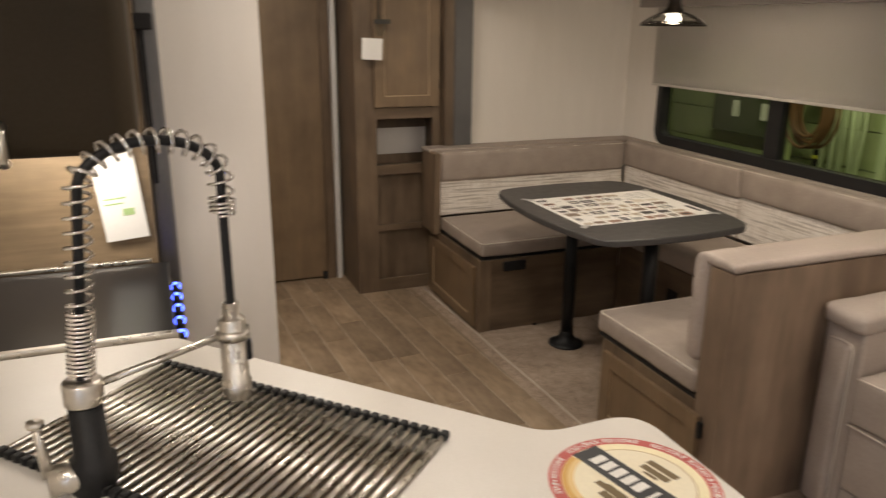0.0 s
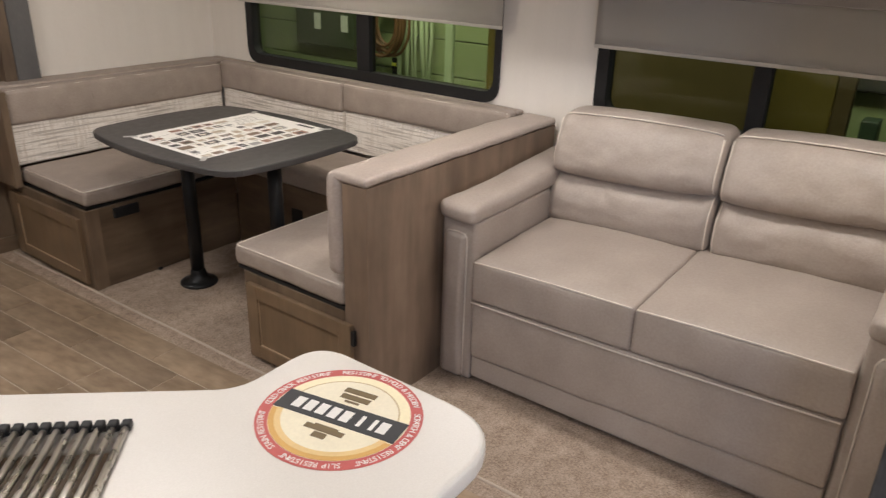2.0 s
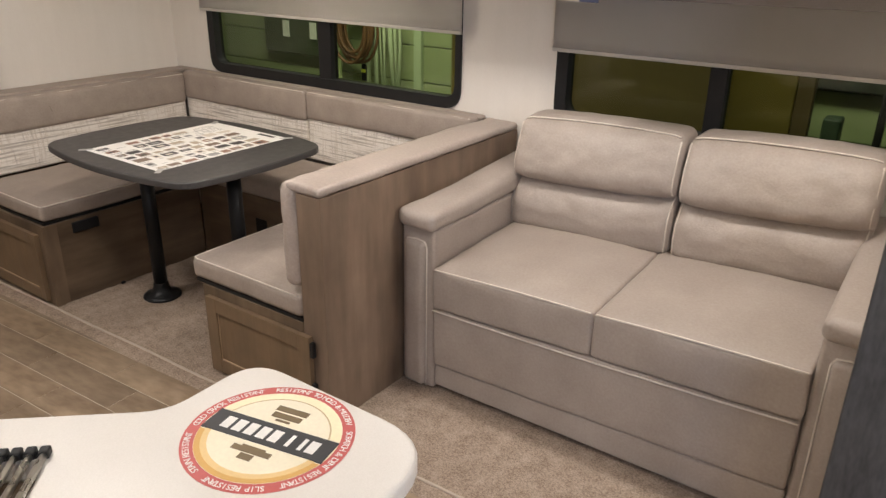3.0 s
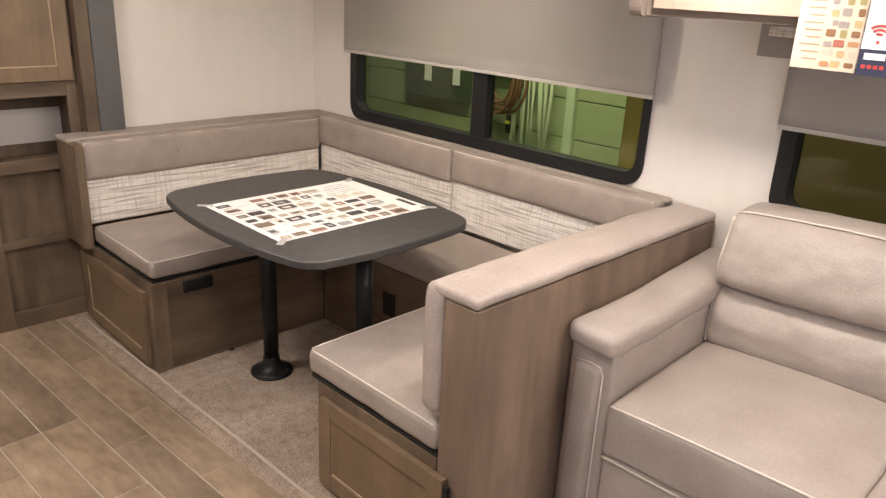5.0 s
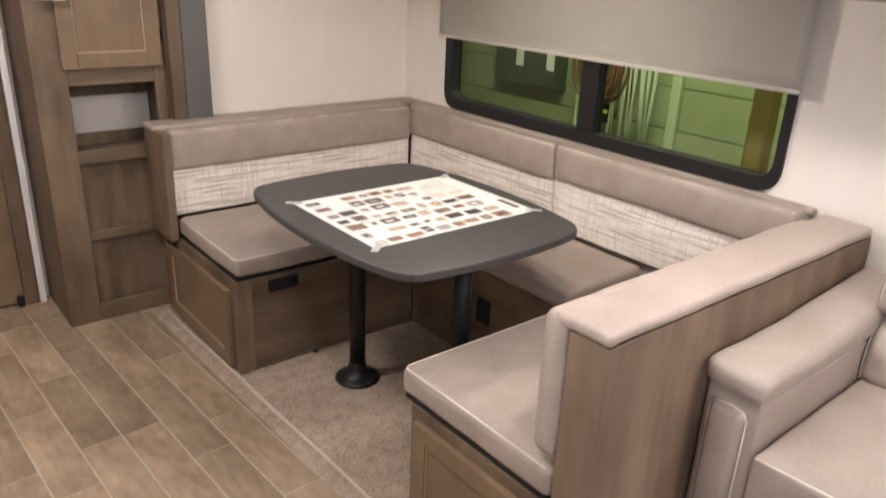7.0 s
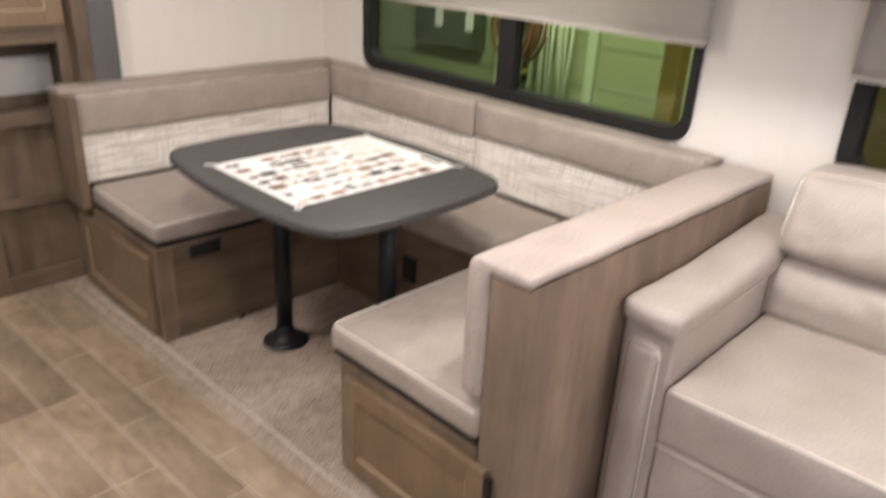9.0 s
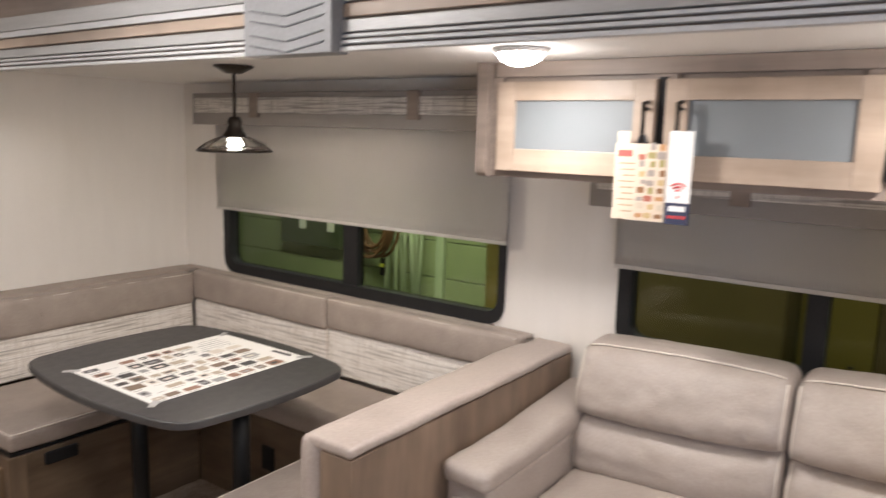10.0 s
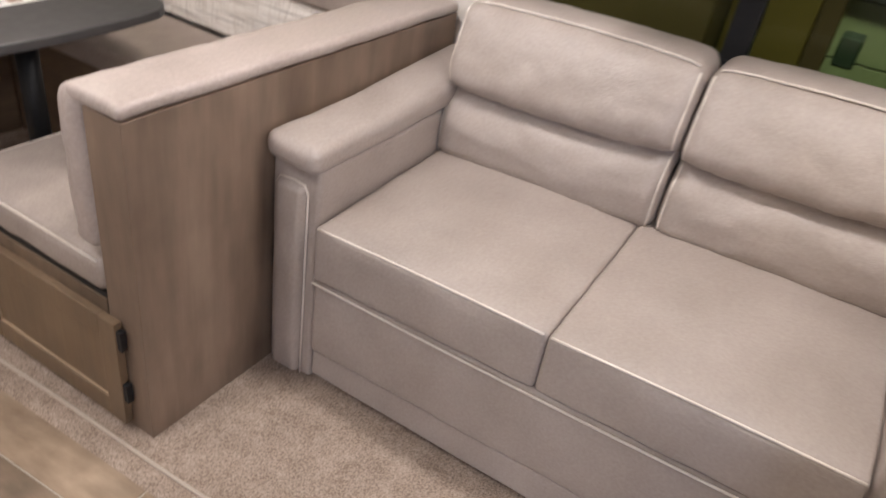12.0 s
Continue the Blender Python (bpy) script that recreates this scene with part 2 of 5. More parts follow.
def box(bm, x0, x1, y0, y1, z0, z1, bev=0.0, seg=2):
    r = bmesh.ops.create_cube(bm, size=1)
    vs = r["verts"]
    for v in vs:
        v.co = ((x0 + x1) / 2 + v.co.x * (x1 - x0), (y0 + y1) / 2 + v.co.y * (y1 - y0), (z0 + z1) / 2 + v.co.z * (z1 - z0))
    if bev:
        es = {e for v in vs for e in v.link_edges}
        bmesh.ops.bevel(bm, geom=list(es), offset=bev, segments=seg, affect="EDGES", profile=0.5)
    return bm


def boxes(*rows, bev=0.0):
    bm = bmesh.new()
    for r in rows:
        box(bm, *r, bev=bev)
    return bm


def facing(axis, at):
    """Maps (u, v, w) on a front plane to the world: axis 'x' looks to -x with u = y, axis 'y' looks to -y with u = x; w comes out."""
    if axis == "x":
        return lambda u0, u1, v0, v1, w0, w1: (at - w1, at - w0, u0, u1, v0, v1)
    return lambda u0, u1, v0, v1, w0, w1: (u0, u1, at - w1, at - w0, v0, v1)


def tube(points, r, n=8, closed=False):
    bm = bmesh.new()
    pts = [Vector(p) for p in points]
    rings, last = [], None
    for i, p in enumerate(pts):
        a = pts[i - 1] if i or closed else p
        b = pts[(i + 1) % len(pts)] if i + 1 < len(pts) or closed else p
        d = (b - a).normalized()
        if last is None:
            side = d.orthogonal().normalized()
        else:
            side = (last - d * last.dot(d)).normalized()
        last = side
        up = d.cross(side)
        rr = r[i] if isinstance(r, (list, tuple)) else r
        rings.append([bm.verts.new(p + rr * (math.cos(k * 2 * math.pi / n) * side + math.sin(k * 2 * math.pi / n) * up)) for k in range(n)])
    for i in range(len(rings) - (0 if closed else 1)):
        q, s = rings[i], rings[(i + 1) % len(rings)]
        for k in range(n):
            bm.faces.new((q[k], q[(k + 1) % n], s[(k + 1) % n], s[k]))
    if not closed:
        bm.faces.new(rings[0][::-1])
        bm.faces.new(rings[-1])
    return bm


def lathe(profile, cx, cy, n=32):
    """Turned shape about an upright axis; profile rows of (radius, z)."""
    bm = bmesh.new()
    rings = [[bm.verts.new((cx + r * math.cos(k * 2 * math.pi / n), cy + r * math.sin(k * 2 * math.pi / n), z)) for k in range(n)] for r, z in profile]
    for q, s in zip(rings, rings[1:]):
        for k in range(n):
            bm.faces.new((q[k], q[(k + 1) % n], s[(k + 1) % n], s[k]))
    bm.faces.new(rings[0][::-1])
    bm.faces.new(rings[-1])
    return bm


def prism(outline, z0, z1, bev=0.0, seg=3):
    bm = bmesh.new()
    f = bm.faces.new([bm.verts.new((x, y, z1)) for x, y in outline])
    r = bmesh.ops.extrude_face_region(bm, geom=[f])
    vs = [v for v in r["geom"] if isinstance(v, bmesh.types.BMVert)]
    bmesh.ops.translate(bm, verts=vs, vec=(0, 0, z0 - z1))
    if bev:
        es = [e for e in bm.edges if abs(e.verts[0].co.z - e.verts[1].co.z) < 1e-6]
        bmesh.ops.bevel(bm, geom=es, offset=bev, segments=seg, affect="EDGES", profile=0.5)
    return bm


def rounded(points, radii, n=6):
    """A closed outline with each corner rounded by its own radius."""
    out = []
    m = len(points)
    for i, p in enumerate(points):
        p = Vector(p)
        a, b, r = Vector(points[i - 1]) - p, Vector(points[(i + 1) % m]) - p, radii[i]
        if r <= 0:
            out.append(tuple(p))
            continue
        half = a.angle(b) / 2
        d = r / math.tan(half)
        s, e = p + a.normalized() * d, p + b.normalized() * d
        for k in range(n + 1):
            t = k / n
            out.append(tuple((1 - t) ** 2 * s + 2 * t * (1 - t) * p + t * t * e))
    return out


def soft(x0, x1, y0, y1, z0, z1, r, crown=(), n=(10, 10, 6), wob=0.0015, freq=9.0):
    """Padded block with rounded edges; crown rows of (axis, sign, amount) swell its faces."""
    c = Vector(((x0 + x1) / 2, (y0 + y1) / 2, (z0 + z1) / 2))
    h = ((x1 - x0) / 2, (y1 - y0) / 2, (z1 - z0) / 2)
    r = min(r, *[v * 0.98 for v in h])

    def stops(k):
        arc = [math.tan(radians(a)) * r for a in (0, 15, 30, 45)]
        i = h[k] - r
        inner = [-i + 2 * i * j / n[k] for j in range(1, n[k])]
        return [-i - a for a in arc[::-1]] + inner + [i + a for a in arc]

    S = [stops(k) for k in range(3)]
    bm, made = bmesh.new(), {}

    def vert(p):
        key = tuple(round(v, 5) for v in p)
        if key not in made:
            inner = Vector([max(-(h[k] - r), min(h[k] - r, p[k])) for k in range(3)])
            d = Vector(p) - inner
            q = inner + d.normalized() * r if d.length > 1e-9 else Vector(p)
            for ax, sg, am in crown:
                o = [k for k in range(3) if k != ax]
                f = (1 - min(1, abs(q[o[0]] / h[o[0]])) ** 2.5) * (1 - min(1, abs(q[o[1]] / h[o[1]])) ** 2.5)
                if q[ax] * sg > 0:
                    q[ax] += sg * am * f * min(1, abs(q[ax]) / h[ax] * 1.2)
            q = q + c
            if wob:
                q = q + wob * noise.noise_vector(q * freq) + wob * 0.6 * noise.noise_vector(q * freq * 3)
            made[key] = bm.verts.new(q)
        return made[key]

    for ax in range(3):
        o = [k for k in range(3) if k != ax]
        for sg in (-1, 1):
            for i in range(len(S[o[0]]) - 1):
                for j in range(len(S[o[1]]) - 1):
                    quad = []
                    for a, b in ((i, j), (i + 1, j), (i + 1, j + 1), (i, j + 1)):
                        p = [0, 0, 0]
                        p[ax], p[o[0]], p[o[1]] = sg * h[ax], S[o[0]][a], S[o[1]][b]
                        quad.append(vert(p))
                    if len(set(quad)) == 4:
                        bm.faces.new(quad)
    return bm


def text_mesh(body, size, extrude=0.0003):
    cu = bpy.data.curves.new("lettering", "FONT")
    cu.body, cu.size, cu.extrude, cu.align_x, cu.align_y = body, size, extrude, "CENTER", "CENTER"
    cu.resolution_u = 3
    ob = bpy.data.objects.new("lettering", cu)
    me = bpy.data.meshes.new_from_object(ob)
    bpy.data.objects.remove(ob)
    bpy.data.curves.remove(cu)
    bm = bmesh.new()
    bm.from_mesh(me)
    bpy.data.meshes.remove(me)
    return bm


def transformed(bm, m):
    bmesh.ops.transform(bm, matrix=m, verts=bm.verts)
    return bm


def merged(*bms):
    out = bmesh.new()
    for b in bms:
        me = bpy.data.meshes.new("merge")
        b.to_mesh(me)
        b.free()
        out.from_mesh(me)
        bpy.data.meshes.remove(me)
    return out


# ---- setting ----
EAST, NORTH, SOUTH, CEIL = 3.83, 5.03, 1.125, 1.81
MAIN = 2.08
struct("subfloor", boxes((-0.2, 4.0, -1.2, 6.0, -0.08, -0.012)), GROUT)
floor = struct("floor", boxes((0.2, 2.55, -1.0, 5.9, -0.012, -0.0025)), GROUT, "plank floor with pale joints")

# window wall: openings go through
W1 = (3.007, 4.70, 0.853, 1.45)
W2 = (1.262, 2.548, 0.856, 1.40)
bm = bmesh.new()
O1, O2 = (W1[0] + 0.032, W1[1] - 0.032, W1[2] + 0.032, W1[3] - 0.032), (W2[0] + 0.032, W2[1] - 0.032, W2[2] + 0.032, W2[3] - 0.032)
for ya, yb, za, zb in ((0.9, 5.2, -0.012, O1[2]), (0.9, O2[0], O1[2], 2.15), (O2[0], O2[1], O1[2], O2[2]), (O2[0], O2[1], O2[3], 2.15),
                       (O2[1], O1[0], O1[2], 2.15), (O1[0], O1[1], O1[3], 2.15), (O1[1], 5.2, O1[2], 2.15)):
    box(bm, EAST, EAST + 0.06, ya, yb, za, zb)
struct("wall_east", bm, WALLPAPER, "off-white linen-textured wall panel")
struct("wall_north", boxes((2.66, EAST, NORTH, NORTH + 0.06, -0.012, 2.15)), WALLPAPER)
struct("wall_south", boxes((2.56, EAST, SOUTH - 0.06, SOUTH, -0.012, 2.15)), WALLPAPER)
struct("ceiling", boxes((2.56, EAST + 0.06, SOUTH - 0.06, NORTH + 0.06, CEIL, CEIL + 0.05)), CEILING)
struct("ceiling_main", boxes((0.1, 2.56, -1.1, 6.0, MAIN, MAIN + 0.05)), CEILING)
struct("wall_west", boxes((0.1, 0.2, 0.3, 6.0, -0.012, MAIN), (0.1, 0.2, -1.0, -0.4, -0.012, MAIN), (0.1, 0.2, -0.4, 0.3, 1.95, MAIN)), WALLPAPER, "wall with the open entry door")
struct("wall_south_main", boxes((0.2, 2.56, -1.06, -1.0, -0.012, MAIN)), WALLPAPER)
struct("wall_south_east", boxes((2.56, 2.62, -1.0, SOUTH - 0.06, -0.012, MAIN)), WALLPAPER)
struct("wall_hall_end", boxes((0.2, 2.13, 5.44, 5.5, -0.012, MAIN)), WALLPAPER)
# partition beside the range
struct("wall_partition", boxes((1.081, 1.432, 3.5, 3.56, -0.0025, MAIN)), WALLPAPER, "light panelled partition beside the range")
struct("wall_backsplash", boxes((0.2, 1.08, 3.36, 3.56, -0.0025, MAIN)), wood("backsplash_wood", (0.15, 0.105, 0.062), (0.25, 0.18, 0.11), (0.8, 9, 9), 0.4), "brown wood-look backsplash")

# slide-out header: stacked bands
HX = 2.56
bm = boxes((HX - 0.05, HX, 0.9, 5.2, 1.757, MAIN))
struct("trim_header_core", bm, W_FASCIA)
struct("trim_header_silver", boxes((HX - 0.064, HX - 0.05, 0.9, 5.2, 1.782, 1.806), (HX - 0.064, HX - 0.05, 0.9, 5.2, 1.86, 1.90), bev=0.002), SILVER, "silver-grey header band")
struct("trim_header_ridge", boxes((HX - 0.070, HX - 0.048, 0.9, 5.2, 1.746, 1.7545), (HX - 0.068, HX - 0.05, 0.9, 5.2, 1.760, 1.767), (HX - 0.064, HX - 0.05, 0.9, 5.2, 1.772, 1.7785), (HX - 0.06, HX - 0.05, 0.9, 5.2, 1.842, 1.859), bev=0.0015), plain("pale_grey_trim", (0.5, 0.49, 0.48), 0.4), "pale ridged header moulding")
struct("trim_header_maple", boxes((HX - 0.062, HX - 0.05, 0.9, 5.2, 1.811, 1.8365), bev=0.002), W_MAPLE_Y, "pale maple header strip")
plate = thing("header_plate", HX - 0.08, 2.738, 1.75, "grey header plate with raised chevrons", "trim")
part("plate", boxes((HX - 0.095, HX - 0.045, 2.61, 2.867, 1.741, 1.93), bev=0.003), mat("grey_plate", (0.22, 0.215, 0.215), (0.28, 0.275, 0.275), 0.45, 0.2, scale=6), plate)
CHEVRON = plain("grey_groove", (0.10, 0.10, 0.102))
for k in range(4):
    z = 1.755 + 0.021 * k + (0.008 if k > 1 else 0)
    for sgn in (-1, 1):
        bm = boxes((-0.002, 0.003, -0.052, 0.052, -0.0016, 0.0016))
        part("chevron_bar", transformed(bm, Matrix.Translation((HX - 0.0955, 2.738 + sgn * 0.055, z)) @ Matrix.Rotation(sgn * 0.16, 4, "X")), CHEVRON, plate)

# jambs of the slide-out opening
struct("trim_jamb_south", boxes((2.48, 2.56, 1.0, 1.24, -0.0025, 1.756), bev=0.004), mat("charcoal_jamb", (0.028, 0.027, 0.027), (0.075, 0.073, 0.072), 0.45, scale=4, fine=40, bump=0.1, stretch=(3, 3, 0.8)), "charcoal opening jamb")
struct("trim_jamb_north", boxes((2.678, 2.785, 4.985, NORTH, -0.0025, CEIL), bev=0.003), JAMB, "slate-grey vertical trim")
struct("trim_jamb_north_wood", boxes((2.6225, 2.677, 4.99, NORTH + 0.06, -0.0025, CEIL), bev=0.002), W_UP, "brown wood vertical trim")

# hall door
door = thing("door_1", 1.75, 5.43, 0, "closed brown wood-grain interior door", "door", kind="structure")
part("door_leaf", boxes((1.55, 2.02, 5.40, 5.44, 0.01, 1.95), bev=0.003), W_DOOR, door)
part("door_frame", boxes((2.02, 2.075, 5.385, 5.44, -0.0025, 2.0), bev=0.003), W_UP, door)
part("weatherstrip", boxes((2.078, 2.105, 5.37, 5.44, -0.0025, 2.0), bev=0.004), WHITE_TRIM, door, "white edge strip")
part("door_stop", boxes((1.99, 2.015, 5.37, 5.40, 0.003, 0.045), bev=0.003), BLACK_PLASTIC, door)

# carpet with a woven surface
NX, NY = 100, 300
bm = bmesh.new()
grid = []
for i in range(NX + 1):
    row = []
    for j in range(NY + 1):
        y = SOUTH + (NORTH - SOUTH) * j / NY
        x = 2.576 - 0.031 * (y - 2.6) - 0.06 + (EAST - 2.40) * i / NX
        z = 0.008 + 0.0035 * noise.noise(Vector((x * 70, y * 70, 0))) + 0.003 * noise.noise(Vector((x * 14, y * 14, 3)))
        if i < 3:
            z = (-0.002, 0.006, 0.009)[i]
        row.append(bm.verts.new((min(x, EAST), y, z)))
    grid.append(row)
for i in range(NX):
    for j in range(NY):
        bm.faces.new((grid[i][j], grid[i + 1][j], grid[i + 1][j + 1], grid[i][j + 1]))
struct("carpet", bm, CARPET, "brown-grey cut-pile carpet in the slide-out", smooth=True)
edge = [(2.576 - 0.031 * (y - 2.6) + 0.002 * math.sin(y * 9), y, 0.0095) for y in [1.1 + 0.1 * k for k in range(40)]]
struct("trim_carpet_edge", tube(edge, 0.0055, 8), plain("beige_edging", (0.46, 0.38, 0.30)), "beige carpet edging strip", True)


# ---- windows ----
def window(name, y0, y1, z0, z1, mull, half, south, label):
    w = thing(name, EAST, (y0 + y1) / 2, z0, label, "window", kind="structure")
    out = rounded([(y0, z0), (y1, z0), (y1, z1), (y0, z1)], [0.09] * 4, 8)
    t = 0.05
    inn = rounded([(y0 + south, z0 + t), (y1 - t, z0 + t), (y1 - t, z1 - t), (y0 + south, z1 - t)], [0.06] * 4, 8)
    bm = bmesh.new()
    loops = []
    for x in (EAST - 0.012, EAST + 0.05):
        loops.append(([bm.verts.new((x, y, z)) for y, z in out], [bm.verts.new((x, y, z)) for y, z in inn]))
    m = len(out)
    (fo, fi), (bo, bi) = loops
    for k in range(m):
        j = (k + 1) % m
        for q in ((fo[k], fo[j], fi[j], fi[k]), (bo[k], bo[j], bi[j], bi[k]), (fo[k], fo[j], bo[j], bo[k]), (fi[k], fi[j], bi[j], bi[k])):
            bm.faces.new(q)
    part("window_frame", bm, BLACK_PLASTIC, w, "matt black window frame", smooth=False)
    part("mullion", boxes((EAST - 0.008, EAST + 0.045, mull - half, mull + half, z0 + t - 0.002, z1 - t + 0.002), bev=0.003), BLACK_PLASTIC, w)
    for a, b, x in ((y0 + south - 0.004, mull - half + 0.004, EAST + 0.02), (mull + half - 0.004, y1 - t + 0.004, EAST + 0.03)):
        p = part("pane", boxes((x, x + 0.004, a, b, z0 + t - 0.004, z1 - t + 0.004)), TINT, w, "green-tinted glass pane")
        p.visible_shadow = False
    return w


window("window_1", *W1, 3.82, 0.042, 0.03, "black-framed slider window with green-tinted glass")
window("window_2", *W2, 1.917, 0.031, 0.05, "black-framed slider window with dark green glass")


def roller_shade(y0, y1, z0, z1, x, label):
    s = thing("roller_shade", x, (y0 + y1) / 2, z0, label, "window shade", "window shades")
    bm = bmesh.new()
    cols = 40
    rows = [[bm.verts.new((x + 0.0022 * math.sin(i * 0.55) * (1 - k / 8) + 0.0015 * noise.noise(Vector((i * 0.2, k, 0))), y0 + (y1 - y0) * i / cols, z0 + (z1 - z0) * k / 8)) for i in range(cols + 1)] for k in range(9)]
    for k in range(8):
        for i in range(cols):
            bm.faces.new((rows[k][i], rows[k][i + 1], rows[k + 1][i + 1], rows[k + 1][i]))
    bmesh.ops.solidify(bm, geom=bm.faces[:], thickness=0.0012)
    part("cloth", bm, SHADE, s, smooth=True)
    part("hem_bar", boxes((x - 0.005, x + 0.006, y0, y1, z0 - 0.012, z0 + 0.004), bev=0.003), plain("hem_cloth", (0.45, 0.42, 0.38)), s)
    return s


roller_shade(2.984, 4.71, 1.192, 1.66, EAST - 0.042, "grey roller shade half drawn over the dinette window")
roller_shade(1.24, 2.553, 1.164, 1.45, EAST - 0.042, "grey roller shade half drawn over the sofa window")


def valance(y0, y1, z0, z1, zi0, zi1, cuts, label, cloth):
    v = thing("window_valance", EAST - 0.05, (y0 + y1) / 2, z0, label, "valance", "window valances")
    x = EAST - 0.105
    part("board", boxes((x, EAST - 0.045, y0, y1, z0, z1), bev=0.004), VALANCE, v)
    stops = [y0 + 0.008, *cuts, y1 - 0.008]
    for a, b in zip(stops, stops[1:]):
        part("plaid_insert", soft(x - 0.012, x + 0.01, a + 0.022, b - 0.022, zi0, zi1, 0.005, n=(2, 6, 2), wob=0.0004), cloth, v, smooth=True)
    for c in cuts:
        part("divider", boxes((x - 0.016, x + 0.004, c - 0.03, c + 0.03, zi0 - 0.02, z1), bev=0.003), W_FASCIA, v)
    return v


valance(2.86, 4.808, 1.602, 1.755, 1.66, 1.732, (3.39, 4.332), "grey padded window valance with plaid inserts", PLAID_GREY)
v2 = valance(1.195, 2.632, 1.364, 1.472, 1.42, 1.454, (1.505, 2.14), "grey padded valance with plaid inserts under the overhead cabinet", PLAID_GREY)


part("pull_tab", boxes((EAST - 0.128, EAST - 0.121, 1.497, 1.509, 1.404, 1.42), bev=0.002), PAPER, v2, "small white pull tab")

# ---- built-in pantry ----
def shaker(parent, F, u0, u1, v0, v1, frame_w, m_v, m_h, m_p, name="door"):
    """Five-piece door standing 20 mm proud of its plane, with a thin bead round the panel."""
    d = part(name, boxes(F(u0 + frame_w - 0.004, u1 - frame_w + 0.004, v0 + frame_w - 0.004, v1 - frame_w + 0.004, 0.002, 0.011)), m_p, parent)
    for a in (u0, u1 - frame_w):
        part("stile", boxes(F(a, a + frame_w, v0, v1, 0, 0.02), bev=0.002), m_v, d)
    for a in (v0, v1 - frame_w):
        part("rail", boxes(F(u0 + frame_w, u1 - frame_w, a, a + frame_w, 0, 0.0195), bev=0.002), m_h, d)
    return d


def bead(parent, F, u0, u1, v0, v1, w, m):
    t = 0.007
    return part("bead", boxes(F(u0, u1, v0, v0 + t, w - 0.004, w), F(u0, u1, v1 - t, v1, w - 0.004, w), F(u0, u0 + t, v0 + t, v1 - t, w - 0.004, w), F(u1 - t, u1, v0 + t, v1 - t, w - 0.004, w)), m, parent)


PY = 5.07
BEAD = plain("tan_bead", (0.42, 0.31, 0.20))
F = facing("y", PY)
pantry = thing("pantry_cabinet", 2.37, 5.2, 0, "tall brown oak pantry with a shaker door over open cubbies", "cabinet")
part("side_panel", boxes((2.127, 2.145, PY, 5.44, -0.0025, MAIN - 0.003), bev=0.002), W_UP, pantry)
part("side_panel", boxes((2.605, 2.62, PY, 5.44, -0.0025, MAIN - 0.003), bev=0.002), W_UP, pantry)
part("stile", boxes(F(2.127, 2.248, -0.0025, MAIN - 0.003, 0.0005, 0.02), bev=0.002), W_UP, pantry)
part("stile", boxes(F(2.575, 2.621, -0.0025, MAIN - 0.003, 0.0005, 0.02), bev=0.002), W_UP, pantry)
for v0, v1 in ((1.0, 1.062), (0.69, 0.745), (0.365, 0.40), (-0.0025, 0.075)):
    part("rail", boxes(F(2.248, 2.575, v0, v1, 0.001, 0.0185), bev=0.002), W_X, pantry)
for v in (1.03, 0.72, 0.385, 0.02):
    part("shelf", boxes((2.146, 2.604, PY + 0.002, 5.25, v - 0.012, v)), W_X, pantry)
part("back_panel", boxes((2.146, 2.604, 5.25, 5.262, -0.0025, MAIN - 0.003)), W_UP, pantry)
part("notice", boxes((2.20, 2.60, 5.243, 5.2485, 0.775, 0.925)), mat("notice_paper", (0.55, 0.52, 0.5), (0.6, 0.57, 0.54), 0.6), pantry, "pale notice sheet at the back of the cubby")
part("panel", boxes((2.25, 2.573, PY + 0.022, PY + 0.032, 0.37, 0.715)), W_UP, pantry)
part("panel", boxes((2.25, 2.573, PY + 0.022, PY + 0.032, 0.03, 0.383)), W_UP, pantry)
F = facing("y", PY - 0.0205)
pd = shaker(pantry, F, 2.232, 2.606, 1.066, MAIN - 0.03, 0.058, W_DOOR, W_DOOR, W_DOOR)
bead(pd, F, 2.288, 2.55, 1.122, MAIN - 0.086, 0.0145, BEAD)
for v in (1.16,):
    part("hinge", boxes(F(2.606, 2.613, v, v + 0.05, 0.0, 0.016), bev=0.002), BLACK_PLASTIC, pd)
part("handle", tube([(2.252, PY - 0.04, 1.66), (2.252, PY - 0.065, 1.65), (2.252, PY - 0.065, 1.52), (2.252, PY - 0.04, 1.51)], 0.006), DARK_METAL, pd, "dark bar handle", True)
tag = thing("door_tag", 2.26, PY - 0.07, 1.33, "white paper tag hanging from the pantry handle", "tag")
part("card", transformed(boxes((-0.056, 0.056, -0.0012, 0.0012, -0.052, 0.052), (-0.05, 0.058, 0.003, 0.005, -0.058, 0.045)), pose(2.213, PY - 0.072, 1.378, 0, 3, 0)), PAPER, tag)
part("loop", tube([(2.255, PY - 0.0705, 1.44), (2.24, PY - 0.074, 1.49), (2.262, PY - 0.066, 1.545), (2.285, PY - 0.071, 1.49), (2.27, PY - 0.0705, 1.44)], 0.0035, 6), plain("olive_strap", (0.09, 0.085, 0.05)), tag, smooth=True)
part("strap", boxes((2.225, 2.315, PY - 0.078, PY - 0.073, 1.502, 1.525)), plain("dark_strap", (0.03, 0.028, 0.022)), tag)

# ---- dinette ----
SEAT_N, SEAT_E, SEAT_S = 0.474, 0.492, 0.466


def bench_box(x, y, label):
    return thing("dinette_bench", x, y, 0.01, label, "bench", "dinette benches")


